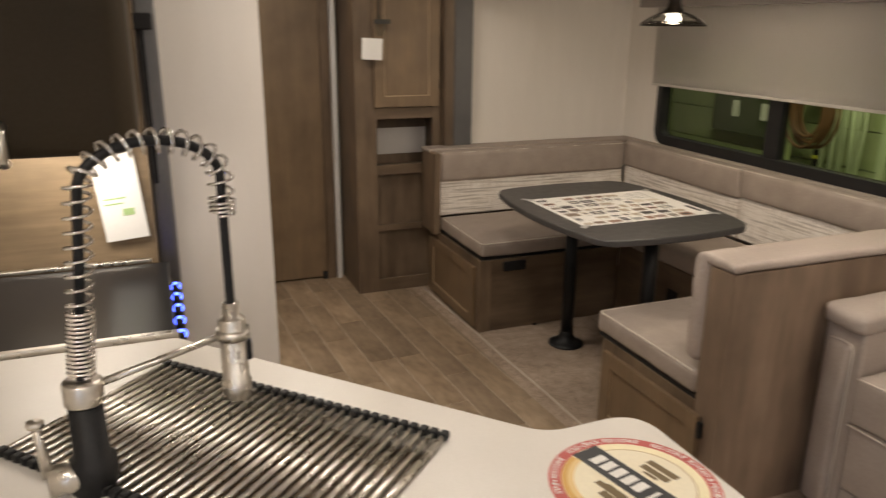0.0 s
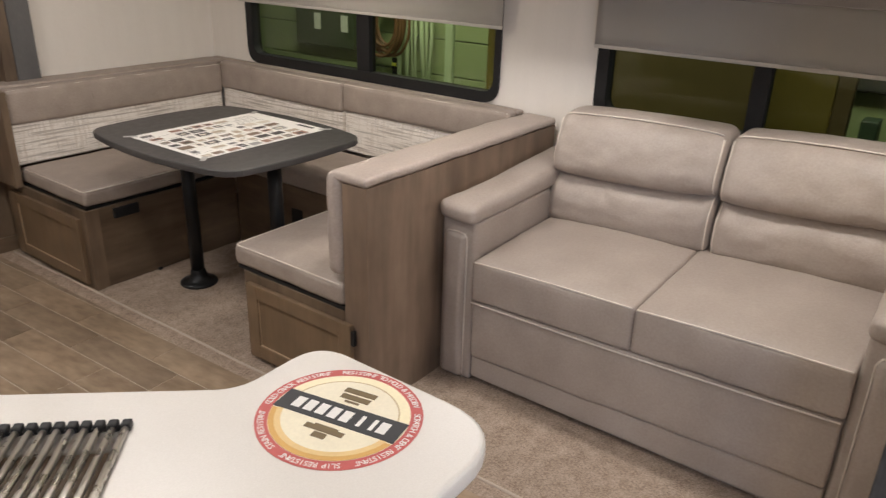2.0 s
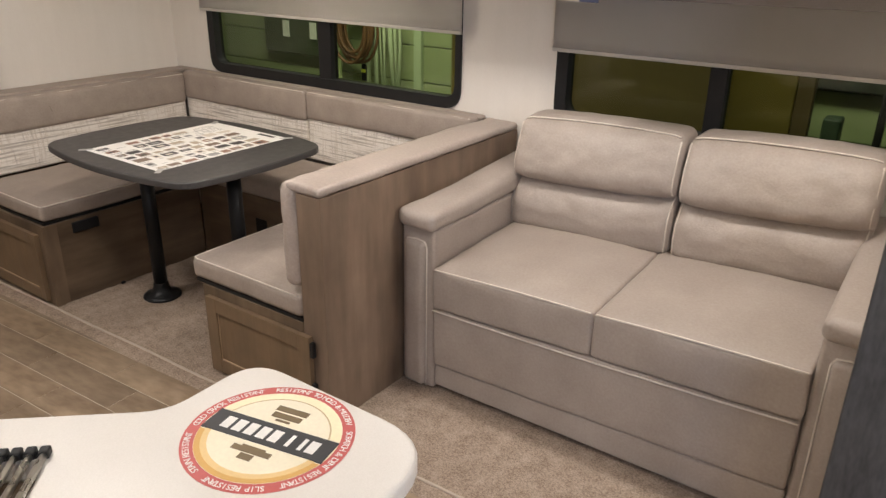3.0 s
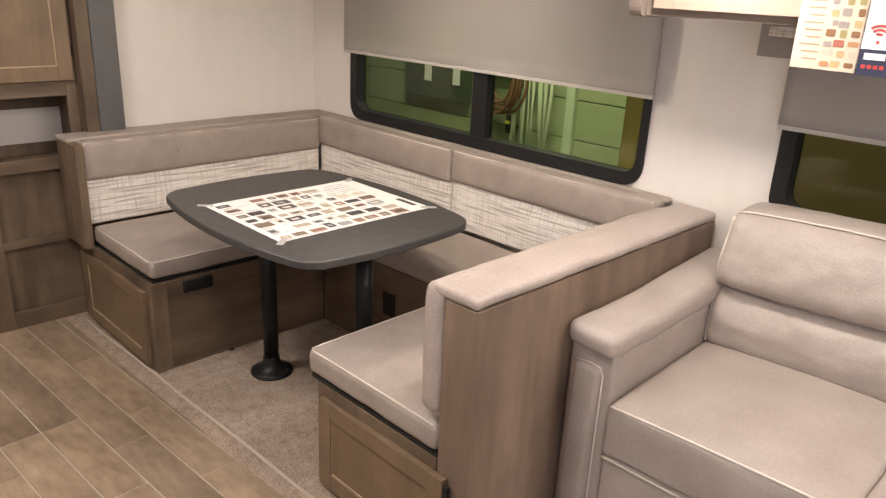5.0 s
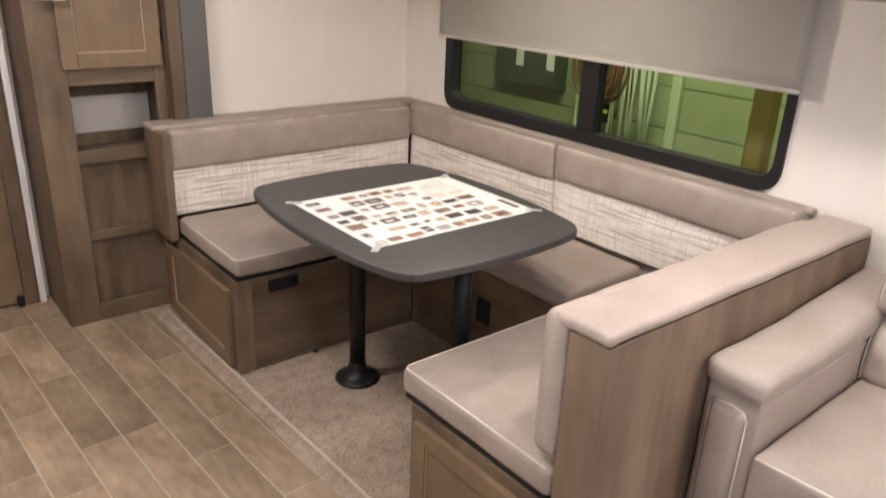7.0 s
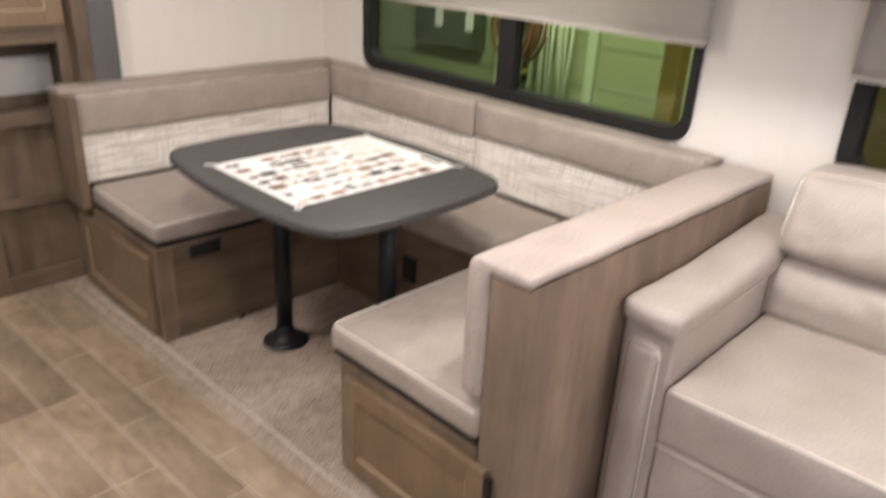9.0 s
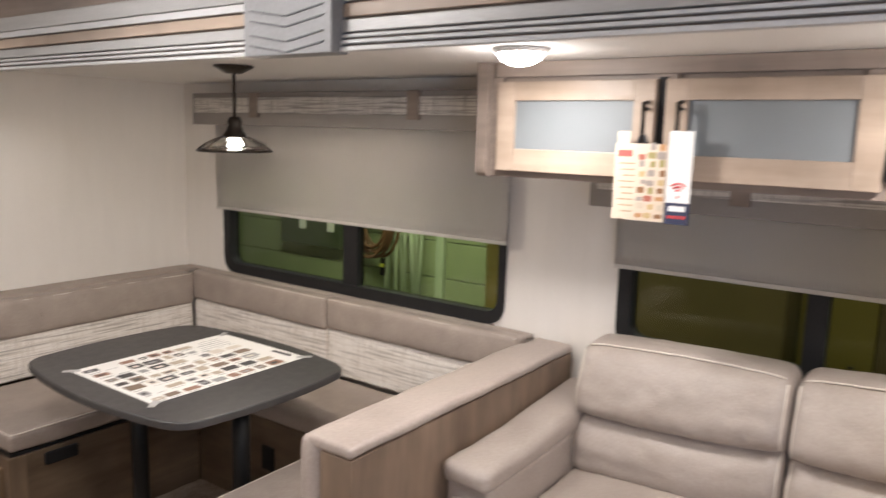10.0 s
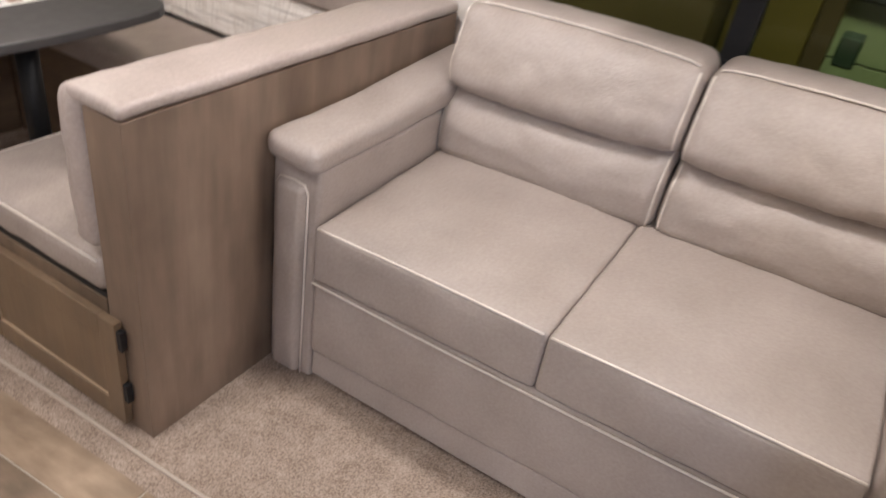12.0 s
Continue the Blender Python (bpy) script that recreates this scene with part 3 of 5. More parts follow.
nb = bench_box(2.95, 4.65, "brown oak dinette bench base with a shaker end door")
part("front_panel", boxes((2.556, 3.345, 4.285, 4.303, 0.004, 0.385), bev=0.002), W_X, nb)
part("end_panel", boxes((2.538, 2.556, 4.284, 5.02, 0.002, 0.385), bev=0.002), W_UP, nb)
part("top_board", boxes((2.556, 3.345, 4.303, 5.025, 0.37, 0.385)), W_X, nb)
part("corner_post", boxes((2.536, 2.60, 4.281, 4.29, 0.001, 0.386), bev=0.002), W_UP, nb)
F = facing("x", 2.5375)
d = shaker(nb, F, 4.325, 4.945, 0.03, 0.345, 0.05, W_DOOR, W_DOOR, W_DOOR)
bead(d, F, 4.37, 4.90, 0.075, 0.30, 0.0145, BEAD)
part("vent", boxes((2.665, 2.79, 4.272, 4.286, 0.322, 0.372), bev=0.006), BLACK_PLASTIC, nb, "small black vent cover")
part("knob", lathe([(0.006, 0.0), (0.012, 0.006), (0.012, 0.012), (0.008, 0.016)], 2.86, 4.283, 12), BLACK_PLASTIC, nb)
part("back_end", boxes((2.50, 2.535, 4.815, 5.022, 0.386, 0.835), bev=0.004), W_UP, nb, "wood end of the backrest")
part("back_board", boxes((2.535, 3.70, 4.945, 5.026, 0.386, 0.832)), W_UP, nb)

# shade of the gap under the seat cushion, put in as a black strip
part("lip", boxes((2.552, 3.345, 4.297, 4.86, 0.3855, 0.3975)), BLACK_PLASTIC, nb, "black strip drawn for the dark gap under the cushion")

eb = bench_box(3.6, 3.8, "brown oak window bench base with a black outlet")
part("front_panel", boxes((3.347, 3.365, 3.33, 4.283, 0.004, 0.405), bev=0.002), W_Y, eb)
part("top_board", boxes((3.365, EAST - 0.003, 3.33, 4.98, 0.388, 0.405)), W_Y, eb)
part("outlet", boxes((3.338, 3.3465, 3.785, 3.86, 0.19, 0.295), bev=0.004), BLACK_PLASTIC, eb, "black power outlet")

sb = bench_box(2.95, 3.05, "brown oak dinette bench base with a shaker end door")
part("front_panel", boxes((2.64, 3.345, 3.30, 3.318, 0.004, 0.37), bev=0.002), W_X, sb)
part("end_panel", boxes((2.622, 2.64, 2.80, 3.318, 0.002, 0.37), bev=0.002), W_UP, sb)
part("top_board", boxes((2.64, 3.345, 2.80, 3.30, 0.355, 0.37)), W_X, sb)
# dark gap below this cushion, drawn as a black strip
part("lip", boxes((2.626, 3.345, 2.803, 3.352, 0.3705, 0.3835)), BLACK_PLASTIC, sb, "black strip drawn for the dark gap under the cushion")
F = facing("x", 2.6215)
d = shaker(sb, F, 2.757, 3.285, 0.03, 0.335, 0.055, W_DOOR, W_DOOR, W_DOOR)
bead(d, F, 2.81, 3.236, 0.08, 0.285, 0.0145, BEAD)
for v in (0.105, 0.262):
    part("hinge", boxes(F(2.742, 2.757, v, v + 0.055, 0.002, 0.018), bev=0.002), BLACK_PLASTIC, d)


def cushion_piping(parent, pts, r=0.0029):
    return part("piping", tube(pts, r, 6), PIPING, parent, smooth=True)


def seat(x0, x1, y0, y1, z0, z1, label, pipe=None):
    c = thing("seat_cushion", (x0 + x1) / 2, (y0 + y1) / 2, z0, label, "cushion", "dinette seat cushions")
    part("cover", soft(x0, x1, y0, y1, z0, z1, 0.022, ((2, 1, 0.012),), (12, 12, 3), 0.0025), VINYL_SEAT, c, smooth=True)
    if pipe:
        cushion_piping(c, pipe)
    return c


seat(2.545, 3.36, 4.287, 4.86, 0.398, SEAT_N, "taupe leatherette bench seat cushion", [(2.552, 4.84, SEAT_N - 0.004), (2.552, 4.6, SEAT_N - 0.004), (2.552, 4.315, SEAT_N - 0.005), (2.558, 4.297, SEAT_N - 0.005), (2.575, 4.293, SEAT_N - 0.005), (2.9, 4.293, SEAT_N - 0.004), (3.33, 4.293, SEAT_N - 0.004)])
seat(3.335, 3.74, 3.40, 4.88, 0.406, SEAT_E, "taupe leatherette window bench cushion")
seat(2.618, 3.36, 2.802, 3.366, 0.384, SEAT_S, "taupe leatherette bench seat cushion", [(2.624, 2.82, SEAT_S - 0.005), (2.624, 3.0, SEAT_S - 0.004), (2.624, 3.2, SEAT_S - 0.004), (2.624, 3.34, SEAT_S - 0.005), (2.632, 3.357, SEAT_S - 0.005), (2.66, 3.36, SEAT_S - 0.005), (3.3, 3.36, SEAT_S - 0.004)])


def backrest(horizontal, u0, u1, at, z0, zs, z1, lean, label, depth=0.075):
    """Lower woven band and upper leatherette roll; horizontal 'x' faces -y, 'y' faces -x."""
    b = thing("back_cushion", *((u0 + u1) / 2, at, z0) if horizontal == "x" else (at, (u0 + u1) / 2, z0), label, "cushion", "dinette back cushions")

    def block(a, c, front, back, r, crown):
        if horizontal == "x":
            bm = soft(u0, u1, front, back, a, c, r, ((1, -1, crown),), (14, 3, 5), 0.002)
        else:
            bm = soft(front, back, u0, u1, a, c, r, ((0, -1, crown),), (3, 14, 5), 0.002)
        return bm

    part("woven_band", block(z0, zs + 0.01, at, at + depth, 0.012, 0.006), PLAID, b, "cream and brown woven plaid band", True)
    part("upper_roll", block(zs, z1, at - lean, at + depth, 0.022, 0.008), VINYL_SEAT, b, smooth=True)
    ends = [u0 + 0.012 + (u1 - u0 - 0.024) * k / 6 for k in range(7)]
    z = z1 - 0.008
    cushion_piping(b, [(u, at - lean + 0.008, z) if horizontal == "x" else (at - lean + 0.008, u, z) for u in ends], 0.0035)
    return b


bn = backrest("x", 2.535, 3.735, 4.855, SEAT_N + 0.004, 0.672, 0.838, 0.018, "leatherette back cushion with a woven plaid lower band")
be = backrest("y", 3.884, 4.86, 3.745, SEAT_E + 0.004, 0.694, 0.848, 0.018, "leatherette back cushion with a woven plaid lower band")
bs = backrest("y", 2.885, 3.880, 3.745, SEAT_E + 0.004, 0.706, 0.850, 0.018, "leatherette back cushion with a woven plaid lower band")
SEAM = plain("stitched_seam", (0.24, 0.195, 0.162))
for ob, pts in ((bn, [(2.96, 4.8355, 0.69), (2.945, 4.829, 0.76), (2.925, 4.838, 0.828)]), (be, [(3.7255, 4.55, 0.73), (3.7195, 4.565, 0.79), (3.729, 4.58, 0.848)])):
    part("seam", tube(pts, 0.0018, 5), SEAM, ob, smooth=True)
ledge = thing("backrest_ledge", 3.1, 4.98, 0.83, "taupe padded ledge above the dinette backrest", "ledge")
part("pad", soft(2.495, 3.80, 4.90, 5.026, 0.826, 0.848, 0.01, n=(14, 3, 2), wob=0.002), VINYL_SEAT, ledge, smooth=True)
part("pad", soft(3.785, EAST - 0.002, 2.87, 5.0, 0.833, 0.8525, 0.01, n=(3, 14, 2), wob=0.002), VINYL_SEAT, ledge, smooth=True)

# half wall between dinette and sofa
hw = thing("half_wall", 3.2, 2.76, 0.0, "grey oak half wall with a padded leatherette cap", "partition")
part("panel", boxes((2.624, EAST - 0.038, 2.694, 2.798, 0.001, 0.82), bev=0.002), W_PANEL, hw)
part("cap_pad", soft(2.619, EAST - 0.034, 2.691, 2.84, 0.8205, 0.8505, 0.013, ((2, 1, 0.004),), (24, 6, 2), 0.0028), VINYL, hw, "taupe leatherette cap", True)
sc = thing("back_cushion", 2.9, 2.845, 0.46, "upright leatherette back cushion against the half wall", "cushion", "dinette back cushions")
part("cover", soft(2.616, 3.72, 2.80, 2.872, SEAT_S + 0.026, 0.8495, 0.03, ((1, 1, 0.01), (0, -1, 0.008)), (18, 3, 12), 0.0045, 14.0), VINYL, sc, smooth=True)

# table
TX, TY = 2.955, 3.805
table = thing("dinette_table", TX, TY, 0.01, "charcoal boat-shaped dinette table on two black posts", "table")
out = []
A, B = 0.345, 0.465
for (ax, ay), (bx, by), bow in (((-A, -B), (A, -B), (0, -0.036)), ((A, -B), (A, B), (0.062, 0)), ((A, B), (-A, B), (0, 0.036)), ((-A, B), (-A, -B), (-0.062, 0))):
    for k in range(14):
        t = 0.075 + 0.85 * k / 13
        s = 1 - (2 * t - 1) ** 2
        out.append((TX + ax + (bx - ax) * t + bow[0] * s, TY + ay + (by - ay) * t + bow[1] * s))
ring = []
for i, p in enumerate(out):
    ring.append(p)
    if i % 14 == 13:
        a, b = Vector(p), Vector(out[(i + 1) % len(out)])
        pa, pb = Vector(out[i - 1]), Vector(out[(i + 2) % len(out)])
        c = (a + (a - pa).normalized() * 0.045 + b + (b - pb).normalized() * 0.045) / 2
        for t in (0.25, 0.5, 0.75):
            ring.append(tuple((1 - t) ** 2 * a + 2 * t * (1 - t) * c + t * t * b))
part("tabletop", prism(ring, 0.718, 0.745, 0.006), TABLE_TOP, table)
for px, py in ((2.89, 4.016), (2.96, 3.515)):
    part("post", lathe([(0.03, 0.03), (0.03, 0.715)], px, py, 20), BLACK, table, smooth=True)
    part("foot", lathe([(0.085, 0.008), (0.085, 0.016), (0.07, 0.024), (0.042, 0.034), (0.034, 0.062), (0.033, 0.075), (0.03, 0.078)], px, py, 28), BLACK, table, "glossy black flared floor socket", True)
    part("socket", lathe([(0.06, 0.700), (0.09, 0.712), (0.09, 0.7175)], px, py, 20), BLACK, table)

# printed sheet taped to the table
sheet = thing("printed_sheet", 2.97, 3.785, 0.7455, "white printed sheet of small product pictures taped to the table", "poster")
part("sheet", boxes((2.65, 3.293, 3.545, 4.03, 0.7455, 0.7463)), PAPER, sheet)
rnd = random.Random(4)
ink = [("dark", (0.05, 0.045, 0.045)), ("brown", (0.19, 0.135, 0.095)), ("tan", (0.42, 0.35, 0.27)), ("grey", (0.30, 0.295, 0.29)), ("rust", (0.27, 0.15, 0.10)), ("cream", (0.62, 0.56, 0.49))]
shots = {n: bmesh.new() for n, _ in ink}
for r in range(7):
    y = 3.56 + r * 0.066
    x = 2.672
    while x < 3.20:
        w, hgt = rnd.uniform(0.028, 0.066), rnd.uniform(0.026, 0.048)
        if rnd.random() < 0.93 and not (x > 3.06 and y > 3.86):
            n = rnd.choice(["dark", "brown", "tan", "tan", "grey", "rust", "cream", "brown", "dark"])
            yy = y + rnd.uniform(0, 0.012)
            box(shots[n], x, x + w, yy, yy + hgt, 0.7461, 0.7466)
            if rnd.random() < 0.6:
                m2 = rnd.choice(["dark", "grey", "cream"])
                box(shots[m2], x + w * 0.2, x + w * 0.7, yy + hgt * 0.25, yy + hgt * 0.65, 0.7461, 0.7468)
        for q in range(rnd.randint(1, 2)):
            box(shots["grey"], x, x + w * rnd.uniform(0.5, 1), y - 0.007 - q * 0.006, y - 0.0045 - q * 0.006, 0.7461, 0.7465)
        x += w + rnd.uniform(0.008, 0.02)
for k in range(5):
    box(shots["grey"], 3.09 + 0.012 * k, 3.23, 3.90 + 0.022 * k, 3.904 + 0.022 * k, 0.7461, 0.7465)
box(shots["dark"], 3.255, 3.275, 3.60, 3.70, 0.7461, 0.7465)
for n, c in ink:
    tagged(part("print", shots[n], plain("ink_" + n, c), sheet), kind="stuff")
TAPE = plain("grey_tape", (0.42, 0.41, 0.4), 0.35)
for x, y, a in ((2.655, 3.545, 40), (3.288, 3.55, -40), (3.288, 4.027, 35), (2.655, 4.03, -40)):
    part("tape", transformed(boxes((-0.028, 0.028, -0.011, 0.011, 0, 0.0012)), pose(x, y, 0.7458, 0, 0, a)), TAPE, sheet)

# pendant lamp
PX, PYY = 3.153, 3.765
pend = thing("pendant_lamp", PX, PYY, CEIL, "dark bronze pendant lamp with a shallow wire-glass shade", "lamp")
part("canopy", lathe([(0.03, CEIL - 0.028), (0.05, CEIL - 0.016), (0.07, CEIL - 0.006), (0.07, CEIL - 0.0005)], PX, PYY, 24), DARK_METAL, pend, smooth=True)
part("stem", lathe([(0.0055, 1.60), (0.0055, CEIL - 0.02)], PX, PYY, 12), DARK_METAL, pend, smooth=True)
part("socket", lathe([(0.04, 1.553), (0.042, 1.566), (0.03, 1.58), (0.024, 1.60), (0.027, 1.612), (0.018, 1.63)], PX, PYY, 20), DARK_METAL, pend, smooth=True)
dome = lathe([(0.128, 1.507), (0.125, 1.514), (0.10, 1.531), (0.068, 1.547), (0.042, 1.556), (0.041, 1.553), (0.068, 1.543), (0.10, 1.527), (0.123, 1.510)], PX, PYY, 36)
part("shade", dome, CLEAR, pend, "clear ribbed glass shade", True)
part("rim", tube([(PX + 0.13 * math.cos(k * math.pi / 24), PYY + 0.13 * math.sin(k * math.pi / 24), 1.509) for k in range(48)], 0.0045, 8, True), DARK_METAL, pend, "dark metal rim", True)
for k in range(10):
    a = k * math.pi / 5
    part("rib", tube([(PX + r * math.cos(a), PYY + r * math.sin(a), z) for r, z in ((0.129, 1.513), (0.10, 1.5345), (0.068, 1.5505), (0.042, 1.559))], 0.0025, 6), DARK_METAL, pend, smooth=True)
part("bulb", lathe([(0.01, 1.512), (0.026, 1.518), (0.03, 1.53), (0.026, 1.545), (0.014, 1.552)], PX, PYY, 16), BULB, pend, "lit bulb", True)

# ceiling dome lamps
for lx, ly in ((3.078, 2.545), (3.088, 1.515)):
    lampo = thing("ceiling_lamp", lx, ly, CEIL, "lit white dome lamp on the slide-out ceiling", "ceiling light", "ceiling lamps")
    part("base", lathe([(0.068, CEIL - 0.012), (0.07, CEIL - 0.006), (0.07, CEIL - 0.0005)], lx, ly, 28), WHITE_TRIM, lampo, smooth=True)
    part("diffuser", lathe([(0.01, CEIL - 0.044), (0.03, CEIL - 0.04), (0.05, CEIL - 0.029), (0.063, CEIL - 0.0125)], lx, ly, 28), LIT, lampo, "lit diffuser", True).visible_shadow = False
for lx, ly in ((1.9, 2.95), (1.5, 0.35), (1.65, 4.3), (0.6, 1.2)):
    lampo = thing("ceiling_lamp", lx, ly, MAIN, "lit flat square ceiling lamp", "ceiling light", "ceiling lamps")
    part("base", boxes((lx - 0.13, lx + 0.13, ly - 0.13, ly + 0.13, MAIN - 0.018, MAIN - 0.0005), bev=0.004), WHITE_TRIM, lampo)
    part("diffuser", boxes((lx - 0.11, lx + 0.11, ly - 0.11, ly + 0.11, MAIN - 0.0215, MAIN - 0.0185)), LIT, lampo, "lit diffuser")

# ---- overhead cabinets ----
CX = 3.375
F = facing("x", CX)
oc = thing("overhead_cabinet", 3.6, 2.0, 1.465, "pale maple overhead cabinet with three frosted-glass doors", "cabinet")
part("body", boxes((CX + 0.02, EAST - 0.004, 1.128, 2.815, 1.475, 1.79)), W_FASCIA, oc)
part("top_fascia", boxes(F(1.127, 2.80, 1.765, CEIL - 0.001, -0.019, 0.004), bev=0.002), W_FASCIA, oc)
for a, b in ((1.127, 1.22), (1.70, 1.80), (2.24, 2.32), (2.775, 2.81)):
    part("face_stile", boxes(F(a, b, 1.475, 1.764, -0.019, 0)), W_FASCIA, oc)
part("bottom_rail", boxes(F(1.127, 2.81, 1.466, 1.50, -0.0195, -0.0005)), W_FASCIA, oc)
end = [(CX - 0.03, 1.462), (CX - 0.03, CEIL - 0.001), (EAST - 0.004, CEIL - 0.001), (EAST - 0.004, 1.462)]
bm = bmesh.new()
rr = rounded(end, [0.035, 0, 0, 0.0], 6)
lo, hi = [bm.verts.new((x, 2.812, z)) for x, z in rr], [bm.verts.new((x, 2.85, z)) for x, z in rr]
bm.faces.new(lo)
bm.faces.new(hi)
for k in range(len(rr)):
    j = (k + 1) % len(rr)
    bm.faces.new((lo[k], lo[j], hi[j], hi[k]))
part("end_panel", bm, W_FASCIA, oc, "brown rounded end panel")


def cab_door(u0, u1, v0, v1, hu):
    w = 0.06
    d = part("door", boxes(F(u0 + w - 0.004, u1 - w + 0.004, v0 + 0.062, v1 - 0.051, 0.005, 0.012)), FROST, oc, "maple-framed door with frosted glass")
    for a in (u0, u1 - w):
        part("stile", boxes(F(a, a + w, v0, v1, 0.002, 0.022), bev=0.002), W_MAPLE, d)
    for a, b in ((v0, v0 + 0.066), (v1 - 0.055, v1)):
        part("rail", boxes(F(u0 + w, u1 - w, a, b, 0.002, 0.0215), bev=0.002), W_MAPLE_Y, d)
    x = CX - 0.022
    part("handle", tube([(x, hu, 1.69), (x - 0.03, hu, 1.687), (x - 0.03, hu, 1.565), (x, hu, 1.562)], 0.006, 8), DARK_METAL, d, "dark bar handle", True)
    part("handle_post", tube([(x + 0.001, hu, 1.672), (x - 0.03, hu, 1.672)], 0.005, 8), DARK_METAL, d, smooth=True)
    return d


cab_door(2.289, 2.78, 1.486, 1.75, 2.308)
cab_door(1.75, 2.262, 1.486, 1.75, 2.216)
cab_door(1.222, 1.722, 1.486, 1.75, 1.695)
for u in (1.736, 1.211):
    for v in (1.51, 1.66):
        part("hinge", soft(CX - 0.024, CX - 0.001, u - 0.012, u + 0.010, v, v + 0.075, 0.006, n=(2, 2, 3), wob=0), BLACK_PLASTIC, oc, "black hinge cover", True)
part("strike", boxes(F(2.265, 2.287, 1.485, 1.757, 0.0005, 0.006)), BLACK_PLASTIC, oc)

# leaflets hooked on the handles
HOOK = plain("black_tie", (0.02, 0.02, 0.022))


def leaflet(y0, y1, z0, z1, name, label):
    lf = thing(name, CX - 0.06, (y0 + y1) / 2, z0, label, "leaflet", "leaflets on the cabinet handles")
    part("loop", tube([(CX - 0.052, (y0 + y1) / 2 + 0.01 * math.cos(a), z1 - 0.02 + 0.022 * math.sin(a)) for a in [k * math.pi / 8 for k in range(16)]], 0.005, 6, True), HOOK, lf, smooth=True)
    return lf


XL = CX - 0.062
lf = leaflet(2.232, 2.378, 1.376, 1.60, "flooring_leaflet", "cream folded leaflet with food pictures hung on a handle")
part("card", boxes((XL, XL + 0.003, 2.232, 2.375, 1.376, 1.58), (XL, XL + 0.003, 2.335, 2.37, 1.58, 1.612), bev=0.0005), plain("cream_card", (0.58, 0.48, 0.37)), lf)
part("banner", boxes((XL - 0.001, XL, 2.326, 2.366, 1.545, 1.562)), plain("red_print", (0.42, 0.09, 0.07)), lf)
rnd = random.Random(12)
FOOD = [plain("food_print", c) for c in ((0.22, 0.11, 0.05), (0.5, 0.42, 0.32), (0.30, 0.25, 0.10), (0.42, 0.22, 0.1), (0.3, 0.25, 0.22), (0.36, 0.12, 0.08), (0.46, 0.33, 0.16))]
flat = Matrix(((0, 0, -1, XL), (1, 0, 0, 0), (0, 1, 0, 0), (0, 0, 0, 1)))
for k in range(26):
    a, z = 2.236 + 0.026 * (k % 3) + rnd.uniform(-0.002, 0.004), 1.384 + 0.0222 * (k // 3) + rnd.uniform(-0.003, 0.003)
    b, w = a + rnd.uniform(0.012, 0.024), z + rnd.uniform(0.010, 0.02)
    part("picture", transformed(prism(rounded([(a, z), (b, z), (b, w), (a, w)], [0.004] * 4, 3), 0, 0.0008 + 0.0001 * (k % 5)), flat), FOOD[rnd.randrange(7)], lf)
BROWN = plain("brown_print", (0.34, 0.24, 0.15))
for k in range(9):
    part("print_line", boxes((XL - 0.0008, XL, 2.318, 2.362 - 0.006 * (k % 3), 1.525 - 0.016 * k, 1.5285 - 0.016 * k)), BROWN, lf)
lf = leaflet(2.168, 2.228, 1.374, 1.605, "signal_leaflet", "white and navy leaflet with red signal arcs")
part("card", boxes((XL, XL + 0.003, 2.166, 2.229, 1.43, 1.615), bev=0.0005), PAPER, lf)
part("card_foot", boxes((XL, XL + 0.003, 2.166, 2.229, 1.374, 1.4295)), plain("navy_print", (0.03, 0.035, 0.07)), lf, "navy lower third")
RED = plain("red_mark", (0.6, 0.06, 0.05))
for r in (0.008, 0.017, 0.026):
    part("arc", tube([(XL - 0.0006, 2.198 + r * math.cos(a), 1.455 + r * math.sin(a)) for a in [radians(45 + 90 * k / 8) for k in range(9)]], 0.0024, 6), RED, lf)
part("dot", boxes((XL - 0.001, XL, 2.195, 2.201, 1.442, 1.449)), RED, lf)
part("bar_print", boxes((XL - 0.0008, XL, 2.176, 2.219, 1.408, 1.422)), PAPER, lf)
for k in range(4):
    part("red_dot", boxes((XL - 0.0008, XL, 2.175 + 0.0125 * k, 2.183 + 0.0125 * k, 1.389, 1.397)), RED, lf)

# ---- sofa ----
SX, SY0, SY1, SMID = 3.0, 1.198, 2.689, 1.947
sofa = thing("sofa", 3.4, SMID, 0.012, "two-seat greige leatherette sofa with cream piping", "sofa")
part("base", boxes((SX + 0.045, 3.75, SY0 + 0.02, SY1 - 0.02, 0.012, 0.345)), SOFA_VINYL, sofa)
part("kick_panel", soft(SX + 0.008, SX + 0.05, 1.345, 2.543, 0.034, 0.122, 0.010, n=(2, 16, 3), wob=0.001), SOFA_VINYL, sofa, smooth=True)
part("front_panel", soft(SX - 0.002, SX + 0.05, 1.345, 2.543, 0.124, 0.35, 0.012, ((0, -1, 0.006),), (2, 18, 6), 0.0025), SOFA_VINYL, sofa, smooth=True)
cushion_piping(sofa, [(SX - 0.0125, 1.35 + (2.538 - 1.35) * k / 16, 0.349 - 0.007 * math.sin(math.pi * k / 16)) for k in range(17)], 0.003)
